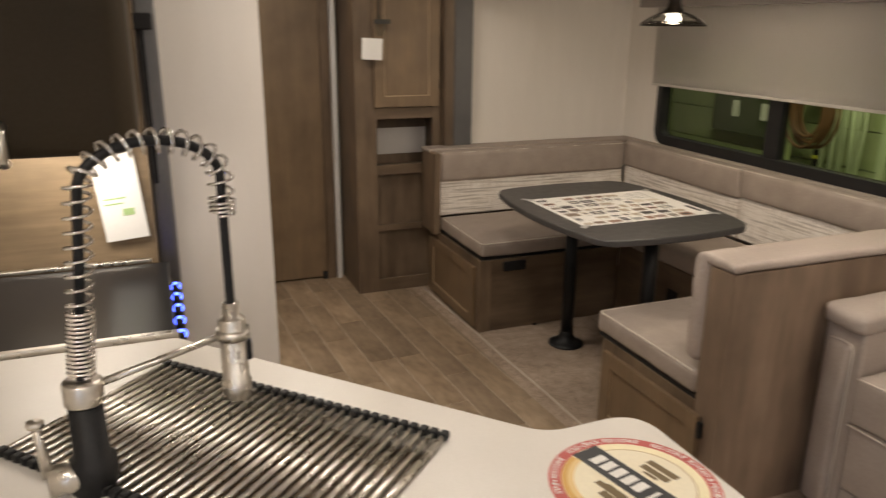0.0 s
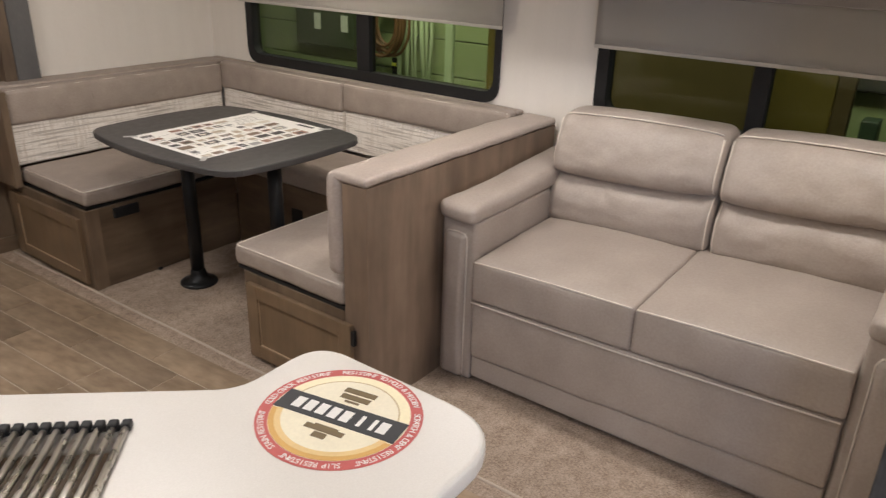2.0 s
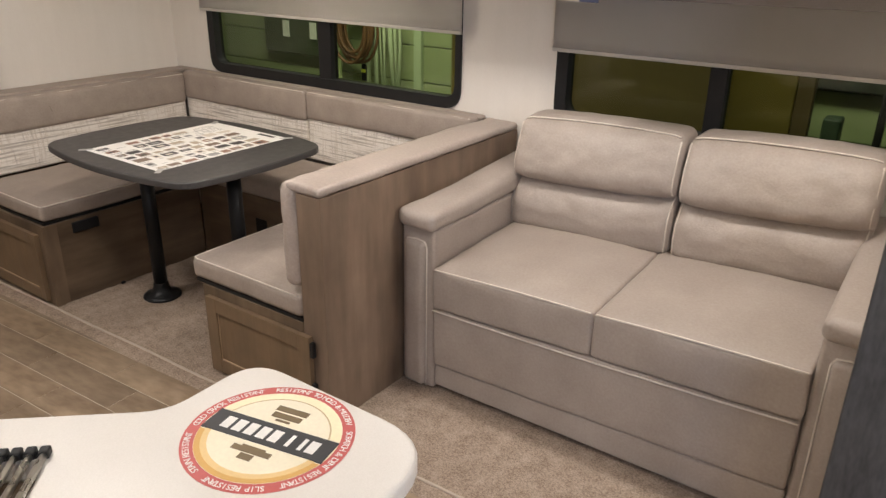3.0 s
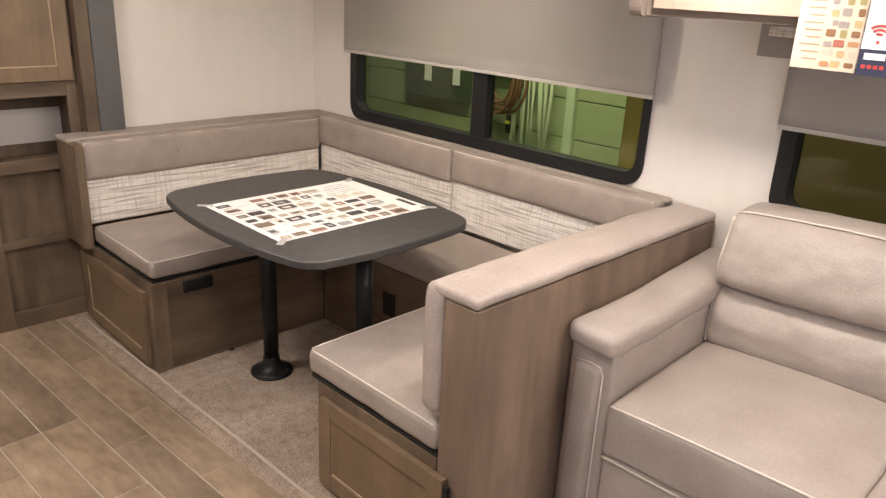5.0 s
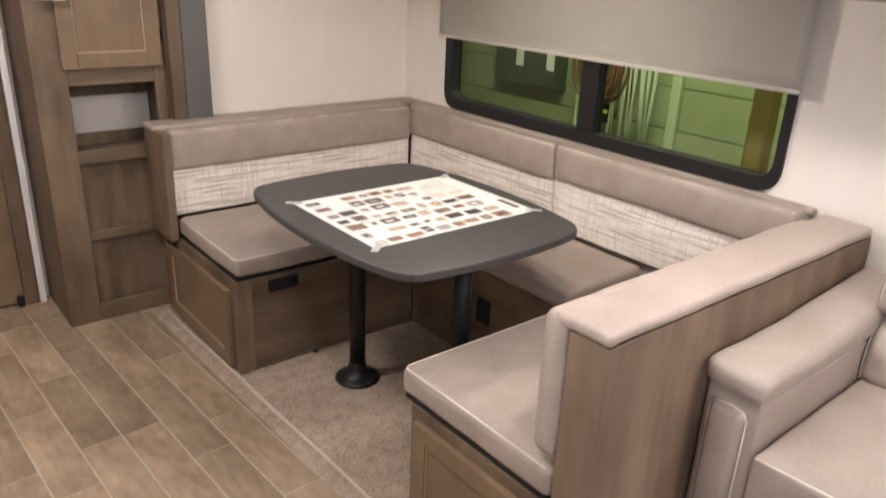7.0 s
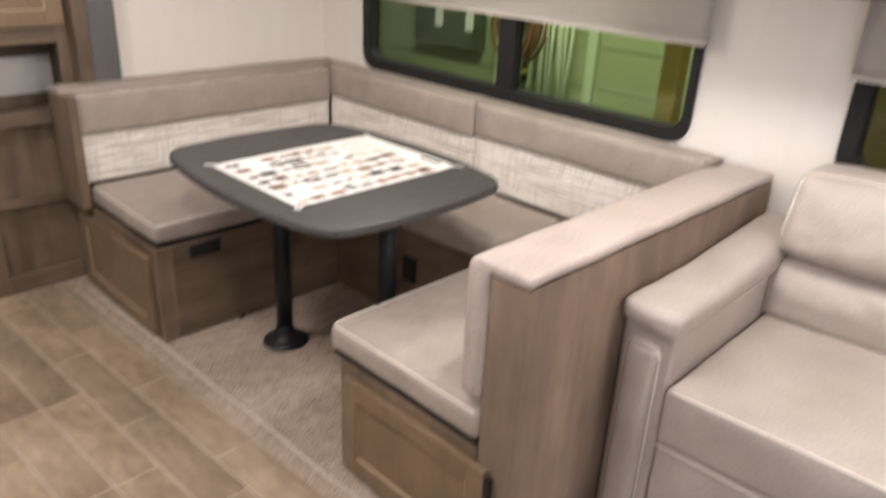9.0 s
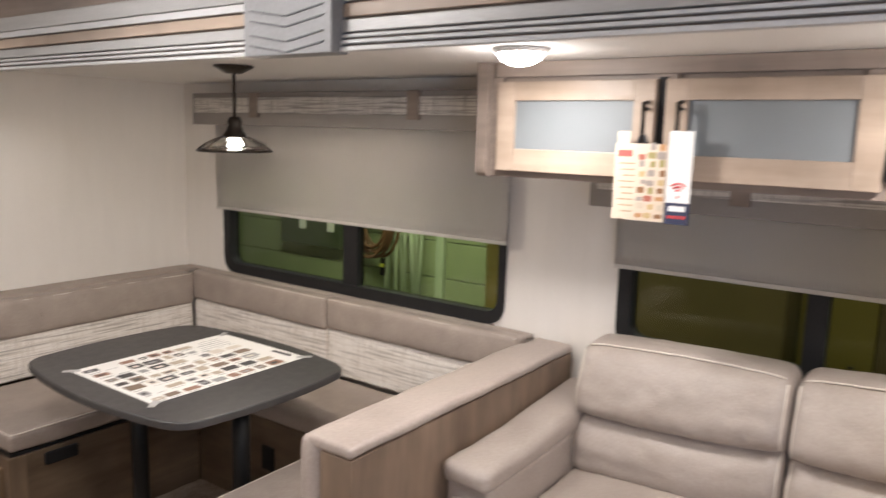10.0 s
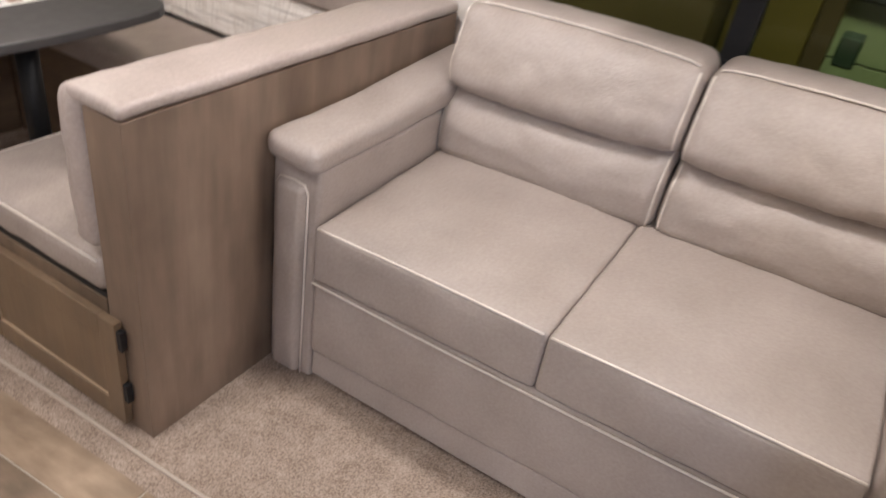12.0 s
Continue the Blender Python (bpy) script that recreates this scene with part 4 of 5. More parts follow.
for y0, y1 in ((1.344, SMID - 0.0004), (SMID + 0.0004, 2.543)):
    bm = soft(SX - 0.008, 3.62, y0, y1, 0.353, 0.505, 0.012, ((2, 1, 0.02), (0, -1, 0.008)), (16, 16, 5), 0.003)
    for v in bm.verts:
        v.co.z += 0.02 * max(0, min(1, (v.co.x - SX) / 0.5)) * (1 if v.co.z > 0.425 else 0)
    s = part("seat_cushion", bm, SOFA_VINYL, sofa, smooth=True)
    cushion_piping(s, [(SX - 0.006, y0 + 0.008 + (y1 - y0 - 0.016) * k / 10, 0.501 + 0.003 * math.sin(math.pi * k / 10)) for k in range(11)], 0.003)
def plump(co, y0, y1, front):
    """Two stacked rolls leaning back, with a deep crease between them and small puckers."""
    zc = 0.708 + 0.014 * (y1 - co.y) / (y1 - y0) - 0.005 * (1 - ((co.y - (y0 + y1) / 2) / ((y1 - y0) / 2)) ** 2)
    dz = co.z - zc
    if front > 0:
        d, h, amp = (dz, 0.238, 0.076) if dz > 0 else (-dz, 0.215, 0.056)
        near = max(0.0, 1 - (1 - min(1.0, d / (0.075 if dz > 0 else 0.11))) ** 2) ** (0.34 if dz > 0 else 0.6)
        out = 0.036 - amp * near * (1 - 0.6 * min(1.0, d / h) ** 3)
        for s0, tilt, w0 in ((0.1, 0.5, 0.012), (0.3, -0.3, 0.01), (0.62, 0.4, 0.014), (0.86, -0.5, 0.012), (0.74, 0.2, 0.008), (0.2, 0.9, 0.01), (0.46, -0.8, 0.011), (0.95, 0.8, 0.014)):
            w = (co.y - y0) / (y1 - y0) - s0 + tilt * dz
            out += 0.006 * math.exp(-(w / w0) ** 2) * math.exp(-(abs(dz + 0.01) / 0.06) ** 2)
        # corner creases where the cover is drawn in
        for s0, c0, tilt in ((0.9, 0.20, 1.1), (0.84, 0.17, 0.7), (0.08, 0.21, -1.0)):
            w = (co.y - y0) / (y1 - y0) - s0 + tilt * (dz - c0)
            out += 0.0045 * math.exp(-(w / 0.016) ** 2) * math.exp(-((dz - c0) / 0.045) ** 2)
        out += 0.004 * noise.noise(Vector((co.y * 16, co.z * 22, y0))) + 0.002 * noise.noise(Vector((co.y * 45, co.z * 30, y0)))
        co.x += out * front
    co.x += 0.16 * (co.z - 0.5) * (0.5 + 0.5 * front)
    return co


for y0, y1 in ((1.325, 1.914), (1.919, 2.552)):
    bm = soft(3.50, 3.70, y0, y1, 0.505, 0.94, 0.042, ((0, -1, 0.02), (2, 1, 0.012)), (4, 40, 64), 0.003, 7)
    for v in bm.verts:
        v.co = plump(v.co.copy(), y0, y1, max(0.0, min(1.0, (3.68 - v.co.x) / 0.13)))
    rise = Vector((0.006, 0, 0)) if y0 < 1.5 else Vector((0, 0, 0))
    bmesh.ops.translate(bm, verts=bm.verts, vec=rise)
    b = part("back_cushion", bm, SOFA_VINYL, sofa, smooth=True)
    for y in (y0 + 0.0125, y1 - 0.0125):
        cushion_piping(b, [rise + plump(Vector((3.512, y, 0.525 + 0.39 * k / 24)), y0, y1, 1.0) for k in range(25)], 0.0032)
    cushion_piping(b, [rise + plump(Vector((3.510, y0 + 0.02 + (y1 - y0 - 0.04) * k / 24, 0.929 + 0.011 * math.sin(math.pi * k / 24) ** 0.5)), y0, y1, 1.0) for k in range(25)], 0.0032)
for y0, y1, inner in ((SY1 - 0.145, SY1, -1), (SY0, SY0 + 0.145, 1)):
    a = part("arm", soft(SX + 0.008, 3.76, y0 + 0.002, y1 - 0.001, 0.012, 0.638, 0.014, n=(10, 4, 8), wob=0.0015), SOFA_VINYL, sofa, smooth=True)
    bm = soft(SX - 0.02, 3.77, y0 - 0.012 * (inner < 0), y1 - 0.001 + 0.008 * (inner > 0), 0.634, 0.702, 0.026, ((2, 1, 0.012), (0, -1, 0.008)), (14, 5, 2), 0.003)
    for v in bm.verts:
        v.co.z += (0.10 if inner > 0 else 0.09) * max(0, v.co.x - 3.2) ** 1.3 * (1 if v.co.z > 0.65 else 0.6)
    part("arm_pad", bm, SOFA_VINYL, a, "rounded arm pad", True)
    south_arm = a
    ym = (y0 + y1) / 2
    part("front_roll", soft(SX - 0.014, SX + 0.03, ym - 0.0435 - 0.006 * inner, ym + 0.0435 - 0.006 * inner, 0.02, 0.59, 0.018, ((0, -1, 0.008),), (2, 4, 12), 0.002), SOFA_VINYL, a, "padded roll on the arm front", True)
    ya, yb = ym - 0.0465 - 0.006 * inner, ym + 0.0465 - 0.006 * inner
    cushion_piping(a, [(SX + 0.004, yy, z) for yy, z in ((ya, 0.02), (ya, 0.2), (ya, 0.4), (ya, 0.57), (ya + 0.01, 0.59), (ym, 0.5945), (yb - 0.01, 0.59), (yb, 0.57), (yb, 0.4), (yb, 0.2), (yb, 0.02))], 0.0026)

# the floor under the sofa lifts a little towards the end wall
for ob in [o for o in sofa.children_recursive if o is not south_arm and o.parent is not south_arm]:
    for v in ob.data.vertices:
        y, z = v.co.y + SMID, v.co.z
        v.co.z += 0.033 * max(0.0, (2.545 - y) / 1.2) * max(0.0, min(1.0, z / 0.12))

# switches on the end wall
for name, x, z, lab in (("wall_switch", 3.51, 0.95, "black wall control plate with a small lever"), ("wall_outlet", 3.485, 0.72, "black power outlet on the end wall")):
    s = thing(name, x, SOUTH, z, lab, "switch")
    part("plate", boxes((x - 0.045, x + 0.045, SOUTH, SOUTH + 0.012, z - 0.06, z + 0.06), bev=0.004), BLACK_PLASTIC, s)
    part("toggle", boxes((x - 0.012, x + 0.012, SOUTH + 0.012, SOUTH + 0.022, z - 0.02, z + 0.02), bev=0.003), BLACK_PLASTIC, s)

# ---- kitchen corner ----
CT = 0.832
TL, UD, VD = Vector((1.076, 2.621)), Vector((0.6885, -0.7252)), Vector((-0.7252, -0.6885))
LEN, WID = 0.648, 0.362


def sink(u, v):
    return tuple(TL + UD * u + VD * v)


outer = rounded([(0.2, 1.703), (1.883, 1.703), (1.883, 2.128), (1.69, 2.122), (1.108, 2.768), (0.2, 2.768)], [0, 0.125, 0.075, 0.09, 0.03, 0], 8)
hole = rounded([sink(0.015, 0.012), sink(LEN - 0.012, 0.012), sink(LEN - 0.012, WID - 0.012), sink(0.015, WID - 0.012)], [0.03] * 4, 4)
bm = bmesh.new()
for loop in (outer, hole):
    vs = [bm.verts.new((x, y, CT)) for x, y in loop]
    for k in range(len(vs)):
        bm.edges.new((vs[k], vs[(k + 1) % len(vs)]))
bmesh.ops.triangle_fill(bm, edges=bm.edges[:], use_beauty=True)
r = bmesh.ops.extrude_face_region(bm, geom=bm.faces[:])
bmesh.ops.translate(bm, verts=[v for v in r["geom"] if isinstance(v, bmesh.types.BMVert)], vec=(0, 0, -0.036))
rim = [e for e in bm.edges if len(e.link_faces) == 2 and abs(e.verts[0].co.z - e.verts[1].co.z) < 1e-5 and e.calc_face_angle(0) > 0.5]
bmesh.ops.bevel(bm, geom=rim, offset=0.009, segments=3, affect="EDGES", profile=0.5)
solo("countertop", bm, COUNTER, "white solid-surface worktop with a rounded peninsula end", "worktop", base=(1.2, 2.2, CT - 0.036))
cab = thing("base_cabinet", 1.0, 2.2, 0, "brown oak kitchen base cabinet under the worktop", "cabinet")
part("body", prism([(0.21, 1.77), (1.74, 1.77), (1.74, 2.05), (1.62, 2.10), (1.06, 2.735), (0.21, 2.735)], -0.002, CT - 0.0365), W_UP, cab)
bowl = thing("sink", 1.1, 2.3, CT - 0.2, "stainless steel kitchen sink under a roll-up rack", "sink")
bm = bmesh.new()
corners = [sink(0.013, 0.01), sink(LEN - 0.01, 0.01), sink(LEN - 0.01, WID - 0.01), sink(0.013, WID - 0.01)]
top, low = [bm.verts.new((x, y, CT - 0.012)) for x, y in corners], [bm.verts.new((x, y, CT - 0.19)) for x, y in corners]
bm.faces.new(low)
for k in range(4):
    bm.faces.new((top[k], top[(k + 1) % 4], low[(k + 1) % 4], low[k]))
part("bowl", bm, STEEL, bowl)
cx, cy = sink(LEN / 2, WID / 2)
part("drain", lathe([(0.045, CT - 0.189), (0.045, CT - 0.185), (0.02, CT - 0.186)], cx, cy, 20), CHROME, bowl)

rack = thing("roll_up_rack", 1.13, 2.32, CT, "stainless roll-up drying rack with black rubber ends over the sink", "drying rack")
N = 33
frame3 = Matrix(((UD.x, VD.x, 0, TL.x), (UD.y, VD.y, 0, TL.y), (0, 0, 1, CT), (0, 0, 0, 1)))
for k in range(N):
    u = 0.012 + (LEN - 0.024) * k / (N - 1)
    part("bar", transformed(tube([(u, 0.006, 0.007), (u, WID - 0.006, 0.007)], 0.0058, 6), frame3), STEEL, rack, smooth=True)
for k in range(N):
    u = 0.012 + (LEN - 0.024) * k / (N - 1)
    for v in (0.002, WID - 0.002):
        part("rubber_end", transformed(boxes((u - 0.0075, u + 0.0075, v - 0.009, v + 0.009, 0.0008, 0.0145), bev=0.003), frame3), BLACK_PLASTIC, rack)
for v in (0.002, WID - 0.002):
    part("rubber_strip", transformed(boxes((0.006, LEN - 0.006, v - 0.005, v + 0.005, 0.0006, 0.0055)), frame3), BLACK_PLASTIC, rack)

# spring faucet
FX, FY = 0.970, 2.22
fa = thing("kitchen_faucet", FX, FY, CT, "black and stainless spring pull-down kitchen faucet", "faucet")
part("body", lathe([(0.034, CT), (0.034, CT + 0.05), (0.026, CT + 0.056), (0.024, CT + 0.143)], FX, FY, 24), BLACK_PLASTIC, fa, "black lower body", True)
part("collar", lathe([(0.027, CT + 0.143), (0.028, CT + 0.146), (0.028, CT + 0.176), (0.024, CT + 0.18)], FX, FY, 24), STEEL, fa, smooth=True)
part("valve", tube([(FX, FY, CT + 0.028), (FX - 0.062, FY - 0.012, CT + 0.028)], 0.024, 16), STEEL, fa, smooth=True)
part("lever", tube([(FX - 0.06, FY - 0.01, CT + 0.04), (FX - 0.066, FY - 0.012, CT + 0.125)], [0.009, 0.006], 10), STEEL, fa, smooth=True)
part("lever_tip", lathe([(0.012, CT + 0.122), (0.012, CT + 0.13)], FX - 0.066, FY - 0.012, 12), STEEL, fa, smooth=True)
ARC, DX, DY = 0.1, 0.96, 0.27
LEAN = 0.028
path = [Vector((FX + LEAN * k / 12, FY, CT + 0.175 + 0.28 * k / 12)) for k in range(13)]
path += [Vector((FX + LEAN + DX * ARC * (1 - math.cos(a)), FY + DY * ARC * (1 - math.cos(a)), CT + 0.455 + 0.062 * math.sin(a))) for a in [math.pi * k / 20 for k in range(1, 21)]]
HXX, HYY = path[-1].x, path[-1].y
path += [Vector((HXX, HYY, CT + 0.455 - 0.225 * k / 6)) for k in range(1, 7)]
part("hose", tube(path, 0.0075, 10), BLACK_PLASTIC, fa, "black hose", True)
length = [0.0]
for a, b in zip(path, path[1:]):
    length.append(length[-1] + (b - a).length)


def along(s):
    for k in range(len(path) - 1):
        if length[k + 1] >= s:
            t = (s - length[k]) / (length[k + 1] - length[k])
            return path[k].lerp(path[k + 1], t), (path[k + 1] - path[k]).normalized()
    return path[-1], (path[-1] - path[-2]).normalized()


coil = []
s, ph, stop = 0.012, 0.0, length[32] + 0.06
side = Vector((DY, -DX, 0))
while s < stop:
    c, d = along(s)
    e = d.cross(side).normalized()
    coil.append(c + 0.0175 * (math.cos(ph) * side + math.sin(ph) * e))
    tight = s < 0.112 or s > stop - 0.025
    ph += 2 * math.pi / 10
    s += (0.0065 if tight else 0.021) / 10
part("spring", tube(coil, 0.0026, 5), CHROME, fa, "chrome coil spring", True)
part("spray_head", lathe([(0.021, CT + 0.085), (0.0245, CT + 0.088), (0.0245, CT + 0.116), (0.021, CT + 0.119), (0.021, CT + 0.222), (0.018, CT + 0.226), (0.013, CT + 0.228), (0.013, CT + 0.25)], HXX, HYY, 20), STEEL, fa, "stainless spray head", True)
part("spray_button", boxes((HXX + 0.016, HXX + 0.028, HYY - 0.009, HYY + 0.009, CT + 0.15, CT + 0.185), bev=0.003), BLACK_PLASTIC, fa)
part("support_arm", tube([(FX, FY, CT + 0.163), (HXX - 0.02 * DX, HYY - 0.02 * DY, CT + 0.198)], 0.006, 10), STEEL, fa, smooth=True)
part("clip", lathe([(0.0265, CT + 0.19), (0.0265, CT + 0.206)], HXX, HYY, 20), STEEL, fa, smooth=True)

# round sticker on the peninsula
STX, STY, SR = 1.741, 1.936, 0.132
st = thing("round_sticker", STX, STY, CT, "round red-bordered flooring sticker on the worktop", "sticker")
part("border", lathe([(SR, CT + 0.0002), (SR, CT + 0.0008)], STX, STY, 56), plain("sticker_red", (0.50, 0.10, 0.09)), st)
part("ring", lathe([(SR * 0.85, CT + 0.0004), (SR * 0.85, CT + 0.0011)], STX, STY, 56), plain("sticker_cream", (0.78, 0.70, 0.52)), st)


def half_disc(r0, a0, a1, z, m):
    pts = [(r0 * math.cos(radians(a0 + (a1 - a0) * k / 40)), r0 * math.sin(radians(a0 + (a1 - a0) * k / 40))) for k in range(41)]
    return prism(pts, 0, z), m


SROT = pose(STX, STY, CT, 0, 0, 102)
for r0, a0, a1, z, c in ((SR * 0.845, 15, 165, 0.0016, (0.62, 0.36, 0.10)), (SR * 0.775, 13, 167, 0.0018, (0.72, 0.53, 0.24)), (SR * 0.70, 12, 168, 0.0019, (0.80, 0.73, 0.55)), (SR * 0.845, 195, 345, 0.0015, (0.84, 0.76, 0.52)), (SR * 0.72, 196, 344, 0.0017, (0.52, 0.40, 0.22)), (SR * 0.70, 195, 345, 0.0018, (0.80, 0.73, 0.56))):
    bm, _ = half_disc(r0, a0, a1, z, None)
    part("print_field", transformed(bm, SROT), plain("sticker_gold", c), st)
part("banner", transformed(boxes((-SR * 0.83, SR * 0.83, -SR * 0.19, SR * 0.2, 0, 0.0023)), SROT), plain("sticker_black", (0.03, 0.03, 0.032)), st)
INK_W, INK_D = plain("white_ink", (0.78, 0.76, 0.72)), plain("brown_ink", (0.16, 0.11, 0.05))
for k in range(8):
    part("banner_mark", transformed(boxes((-SR * 0.66 + SR * 0.168 * k, -SR * 0.66 + SR * 0.168 * k + SR * (0.05 if k in (1, 2) else 0.12), -SR * 0.1, SR * 0.11, 0, 0.0026)), SROT), INK_W, st)
for y, w, hgt in ((-0.36, 0.2, 0.05), (-0.49, 0.22, 0.05), (-0.27, 0.1, 0.02), (0.34, 0.26, 0.045), (0.45, 0.09, 0.05), (0.28, 0.16, 0.015)):
    part("print_bar", transformed(boxes((-SR * w, SR * w, SR * (y - hgt), SR * (y + hgt), 0, 0.0022)), SROT), INK_D, st)


def ring_text(body, a0, step):
    bms = []
    for k, ch in enumerate(body):
        if ch == " ":
            continue
        a = radians(a0 + step * k)
        r = SR * 0.925
        m = pose(STX + r * math.cos(a), STY + r * math.sin(a), CT + 0.0009) @ Matrix.Rotation(a - math.pi / 2, 4, "Z")
        bms.append(transformed(text_mesh(ch, 0.0145, 0.0004), m))
    return merged(*bms)


spot = 170.0
for body in ("STAIN RESISTANT", "COLD CRACK RESISTANT", "RESISTANT TO MOLD & MILDEW", "SCRATCH & DENT RESISTANT", "SLIP RESISTANT"):
    part("lettering", ring_text(body, spot, -3.16), INK_W, st)
    spot -= 3.16 * (len(body) + 3)

# range, microwave and what stands beside them
rg = thing("range_cooker", 0.7, 3.05, 0, "black glass-topped range with blue-lit knobs", "range")
part("body", boxes((0.3, 1.095, 2.775, 3.335, -0.002, 0.79), bev=0.003), BLACK_PLASTIC, rg)
part("cooktop", boxes((0.28, 1.105, 2.791, 3.336, 0.7905, 0.836), bev=0.004), BLACK_GLASS, rg, "black glass cooktop cover")
part("steel_edge", boxes((0.28, 1.112, 2.772, 2.7905, 0.80, 0.842), bev=0.003), STEEL, rg, "steel edge strip")
part("steel_edge", boxes((0.28, 1.06, 3.3365, 3.352, 0.837, 0.849), bev=0.003), STEEL, rg, "steel edge strip")
part("control_panel", boxes((1.0955, 1.108, 2.80, 3.33, 0.70, 0.7895), bev=0.003), BLACK_GLASS, rg, "black control panel")
for k in range(5):
    y = 2.86 + 0.088 * k
    kn = part("knob", tube([(1.1085, y, 0.79), (1.126, y, 0.79)], 0.02, 14), BLACK_PLASTIC, rg, smooth=True)
    part("light_ring", lathe([(0.004, 0.789), (0.012, 0.792), (0.014, 0.80), (0.010, 0.808), (0.003, 0.811)], 1.118, y, 14), BLUE, kn, "blue light", True)
mw = thing("microwave", 0.65, 3.1, 1.24, "dark smoked microwave above the range", "microwave")
part("case", soft(0.3, 1.072, 2.86, 3.355, 1.226, 1.72, 0.05, n=(4, 4, 4), wob=0), BROWN_GLASS, mw, smooth=True)
part("handle", tube([(0.812, 2.862, 1.30), (0.812, 2.836, 1.29), (0.812, 2.834, 1.235), (0.812, 2.85, 1.225)], 0.012, 10), STEEL, mw, "steel handle end", True)
post = thing("edge_post", 1.11, 3.47, 0, "dark grey metal edge post beside the range", "post")
part("post", boxes((1.082, 1.139, 3.44, 3.499, -0.002, MAIN - 0.002), bev=0.008), mat("gunmetal", (0.14, 0.14, 0.142), (0.21, 0.205, 0.2), 0.32, 0.6, scale=5, stretch=(6, 6, 0.6)), post)
part("latch", boxes((1.07, 1.13, 3.41, 3.44, 1.485, 1.53), bev=0.006), BLACK_PLASTIC, post)
part("strap", boxes((1.092, 1.104, 3.425, 3.4395, 1.05, 1.485), bev=0.002), BLACK_PLASTIC, post)
doc = thing("appliance_leaflet", 1.02, 3.35, 0.9, "white printed appliance leaflet with small green marks", "leaflet")
LEAF = pose(1.008, 3.348, 0.91, 0, -5, 0)
part("card", transformed(boxes((-0.058, 0.056, -0.001, 0.001, 0, 0.44)), LEAF), PAPER, doc)
for u, v, w, h in ((-0.04, 0.30, 0.05, 0.006), (-0.04, 0.28, 0.035, 0.005), (0.0, 0.07, 0.03, 0.02), (-0.045, 0.12, 0.06, 0.004), (-0.045, 0.105, 0.05, 0.004)):
    part("print_mark", transformed(boxes((u, u + w, -0.0018, -0.001, v, v + h)), LEAF), plain("green_ink", (0.35, 0.5, 0.22)), doc)

# ---- outside the windows ----
GREEN = mat("green_siding", (0.24, 0.28, 0.145), (0.33, 0.37, 0.20), 0.6, scale=3, fine=40)
struct("ground_outside", boxes((EAST + 0.06, 9.0, -4.0, 10.0, -0.85, -0.8)), mat("hall_floor", (0.2, 0.2, 0.18), (0.26, 0.26, 0.23), 0.5))
hw_out = thing("backdrop_wall", 5.7, 3.5, -0.8, "pale green boarded hall wall outside the windows", "wall", kind="structure")
for k in range(14):
    part("board", boxes((5.7, 5.74, -4, 10, -0.8 + 0.27 * k, -0.8 + 0.27 * k + 0.262), bev=0.004), GREEN, hw_out)
struct("backdrop_closing", boxes((5.75, 5.8, -4, 10, -0.85, 4.0), (EAST + 0.06, 5.8, 10, 10.05, -0.85, 4), (EAST + 0.06, 5.8, -4.05, -4, -0.85, 4), (EAST + 0.06, 5.8, -4, 10, 4, 4.05)), GREEN)
board = thing("notice_board", 5.6, 6.5, 0.6, "dark board with two white tags outside the window", "board")
part("panel", boxes((5.62, 5.70, 5.60, 6.28, 0.655, 1.6), bev=0.005), plain("dark_green_board", (0.06, 0.075, 0.04)), board)
for y in (5.975, 5.66):
    part("tag", boxes((5.61, 5.619, y, y + 0.07, 0.79, 0.92)), PAPER, board)
coilr = thing("rope_coil", 5.6, 4.9, 0.95, "brown rope coil hanging outside the window", "rope")
ROPE = plain("rope", (0.16, 0.075, 0.035))
for k in range(9):
    r, o = 0.24 - 0.02 * (k % 4), 0.022 * (k % 3)
    part("strand", tube([(5.60 - 0.012 * k, 5.16 + o + r * 0.72 * math.cos(a), 0.90 + 0.02 * (k % 2) + r * math.sin(a)) for a in [q * math.pi / 16 for q in range(32)]], 0.012, 6, True), ROPE, coilr, smooth=True)
hang = thing("hanging_tubes", 5.6, 4.9, 0.4, "pale plastic tubes hanging on the hall wall", "tubes")
rnd = random.Random(9)
PALE_TUBE = plain("pale_tube", (0.50, 0.56, 0.38))
for k in range(13):
    y = 5.10 - 0.026 * k + rnd.uniform(-0.01, 0.01)
    part("tube", tube([(5.62, y + 0.02, 1.5), (5.61, y + rnd.uniform(-0.02, 0.02), 0.85), (5.62 + rnd.uniform(-0.01, 0.01), y + rnd.uniform(-0.04, 0.04), 0.38 + rnd.uniform(-0.25, 0.05))], 0.007 + 0.006 * (k % 4 == 0), 8), PALE_TUBE, hang, smooth=True)
part("tag", boxes((5.585, 5.60, 5.105, 5.15, 0.52, 0.65), bev=0.004), BLACK_PLASTIC, hang)
part("tag_band", boxes((5.58, 5.5845, 5.107, 5.148, 0.585, 0.61)), plain("yellow_band", (0.7, 0.7, 0.08)), hang)
pole = thing("pale_pole", 5.6, 5.39, -0.8, "thin pale green pole against the hall wall", "pole")
part("pole", tube([(5.6, 5.39, -0.8), (5.6, 5.40, 2.2)], 0.016, 8), plain("pale_green_pole", (0.5, 0.58, 0.28)), pole, smooth=True)
cover = thing("cable_cover", 5.66, 4.65, -0.8, "pale vertical cable cover on the hall wall", "cable cover")
part("cover", boxes((5.66, 5.699, 4.62, 4.69, -0.8, 2.4), bev=0.006), plain("pale_cover", (0.42, 0.48, 0.32)), cover)
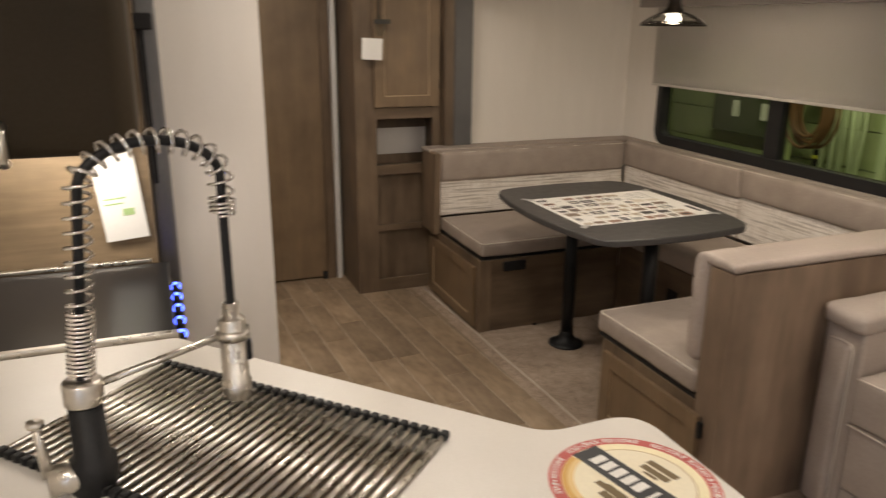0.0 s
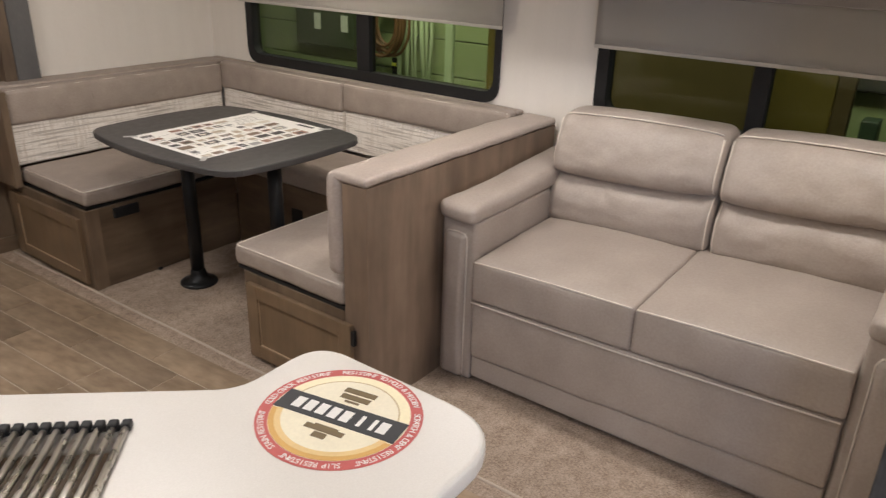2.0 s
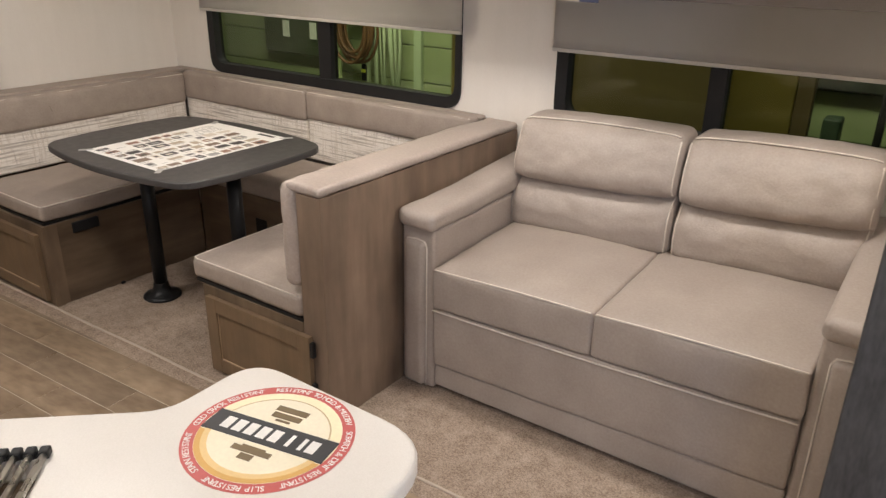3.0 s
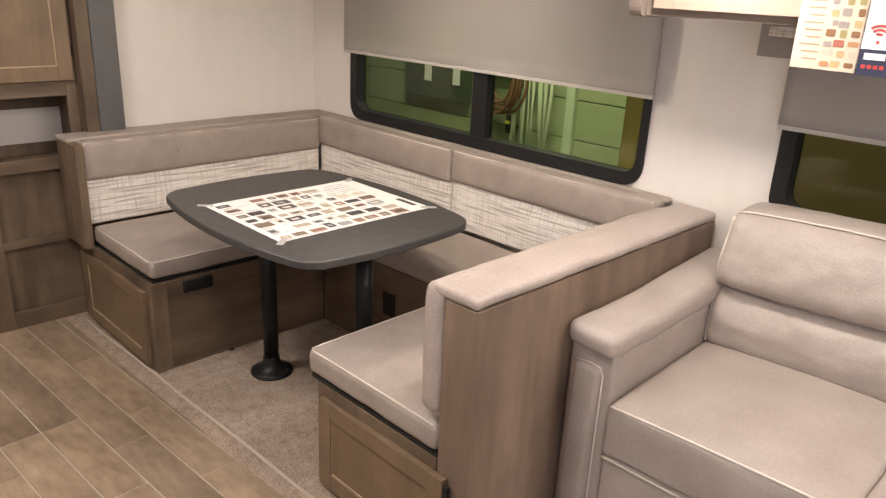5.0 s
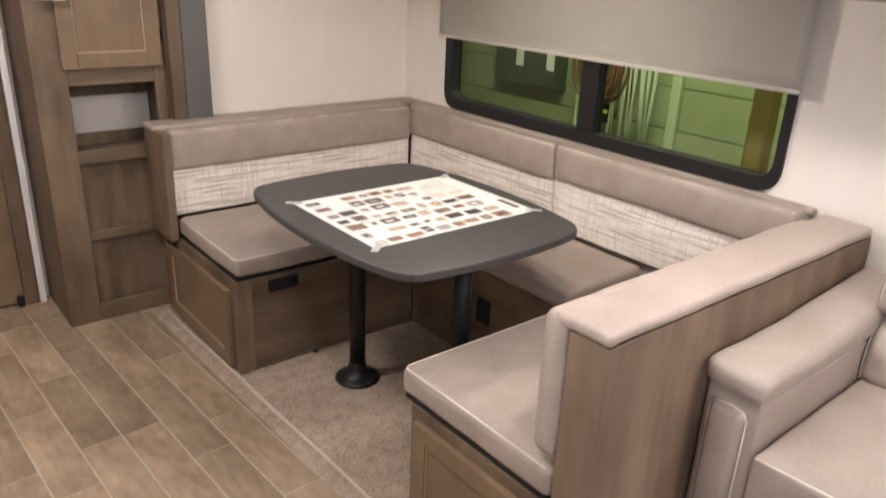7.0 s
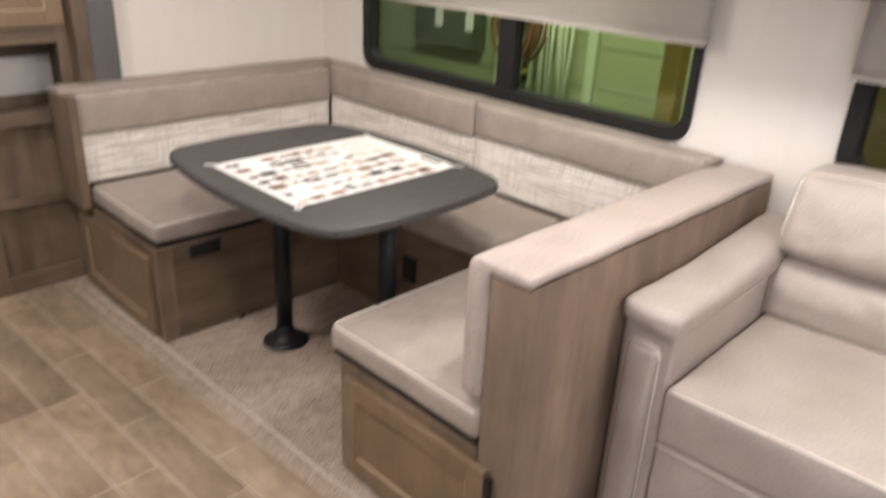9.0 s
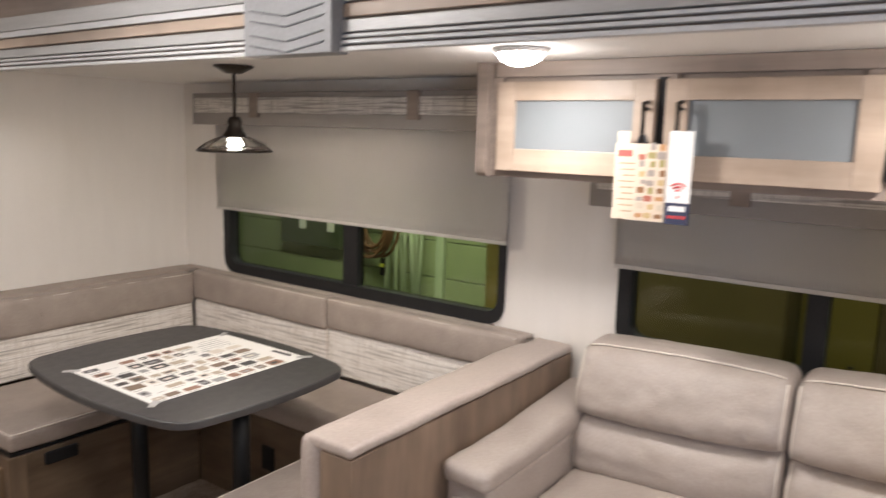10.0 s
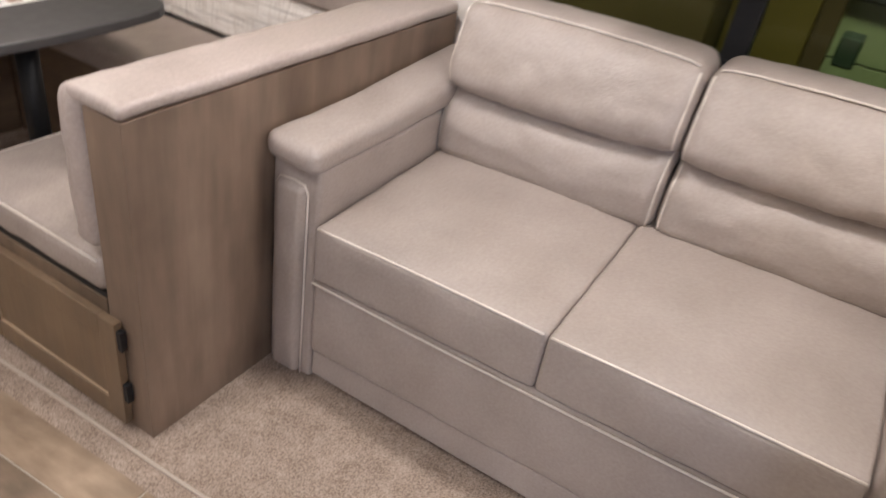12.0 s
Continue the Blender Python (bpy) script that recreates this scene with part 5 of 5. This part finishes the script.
cratex = thing("storage_crate", 4.9, 2.6, -0.8, "dark olive storage cabinet outside the sofa window", "cabinet")
part("case", boxes((4.55, 5.0, 2.13, 3.34, -0.8, 2.2), bev=0.01), plain("olive_brown", (0.085, 0.058, 0.02)), cratex)
YELLOW = plain("yellow_paint", (0.17, 0.125, 0.02))
pst = thing("yellow_post", 4.42, 3.41, -0.8, "yellow painted steel post outside the dinette window", "post")
part("post", boxes((4.38, 4.46, 3.365, 3.45, -0.8, 2.6), bev=0.01), YELLOW, pst)
pan = thing("equipment_cabinet", 4.8, 1.98, -0.8, "yellow equipment cabinet with a brown edge outside the sofa window", "cabinet")
part("face", boxes((4.78, 4.85, 1.83, 2.12, -0.8, 1.05), bev=0.008), plain("dull_yellow_paint", (0.125, 0.09, 0.015)), pan)
part("edge", boxes((4.79, 4.85, 1.755, 1.828, -0.8, 1.05), bev=0.006), plain("brown_edge", (0.075, 0.05, 0.02)), pan)
for y, z in ((2.05, 0.72), (1.9, 0.68)):
    part("rivet", boxes((4.774, 4.7795, y, y + 0.02, z, z + 0.01), bev=0.002), BLACK_PLASTIC, pan)
# added near-black panel that darkens the upper hall wall; no cabinet known there
dark = thing("wall_cabinet", 5.55, 0.6, 0.8, "dark panel added for the dark upper band of the hall wall", "cabinet")
part("panel", boxes((5.62, 5.69, -1.2, 2.5, 0.83, 2.6), bev=0.01), plain("near_black_panel", (0.03, 0.033, 0.026)), dark)
rackd = thing("dark_rack", 5.17, 1.4, -0.8, "dark upright posts of a rack outside the window", "rack")
for y, z in ((1.50, 0.91), (1.432, 0.89), (1.378, 0.85), (1.315, 0.83)):
    part("post", boxes((5.14, 5.20, y - 0.017, y + 0.017, -0.8, z), bev=0.006), BLACK, rackd)
part("box", boxes((5.08, 5.2, 1.66, 1.74, 0.66, 0.78), bev=0.01), plain("dark_case", (0.03, 0.05, 0.03)), rackd)

# ---- floor planks ----
rnd = random.Random(11)
PW, PL, GAP, ANG = 0.131, 0.50, 0.0038, radians(3.0)
FIRST = {0: 3.905, 1: 4.10, 2: 3.93, 3: 4.19}
me_cache = {}


def plank_mesh(w, l):
    key = (round(w, 3), round(l, 3))
    if key not in me_cache:
        bm = boxes((0, w, 0, l, -0.006, 0.0))
        top = [e for e in bm.edges if e.verts[0].co.z > -0.001 and e.verts[1].co.z > -0.001]
        bmesh.ops.bevel(bm, geom=top, offset=0.0012, segments=1, affect="EDGES")
        me = bpy.data.meshes.new("plank")
        bm.to_mesh(me)
        bm.free()
        me.materials.append(PLANK)
        me_cache[key] = me
    return me_cache[key]


BASE[floor] = Vector((0, 0, 0))
far = bmesh.new()
for i in range(-1, 19):
    x = 2.598 - (i + 1) * PW
    y = FIRST.get(i, 3.9 + rnd.uniform(0, PL)) + 3 * PL
    while y > -0.96:
        l = min(PL, y + 1.0) - GAP
        ob_x, ob_y = x, y - GAP - l
        piv = Vector((2.55, 4.0, 0))
        p = Matrix.Translation(piv) @ Matrix.Rotation(ANG, 4, "Z") @ Matrix.Translation(-piv) @ Vector((ob_x, ob_y, 0))
        if ob_y > 1.6:
            ob = new("plank", plank_mesh(PW - GAP, l))
            ob.matrix_world = Matrix.Translation(p) @ Matrix.Rotation(ANG, 4, "Z")
            ob.parent = floor
        else:
            b2 = boxes((0, PW - GAP, 0, l, -0.006, 0.0))
            bmesh.ops.transform(b2, matrix=Matrix.Translation(p) @ Matrix.Rotation(ANG, 4, "Z"), verts=b2.verts)
            me = bpy.data.meshes.new("tmp")
            b2.to_mesh(me)
            b2.free()
            far.from_mesh(me)
            bpy.data.meshes.remove(me)
        y -= PL
rest = link("far_planks", far, PLANK, Vector((0, 0, 0)), False)
rest.parent = floor
tagged(rest, kind="stuff")
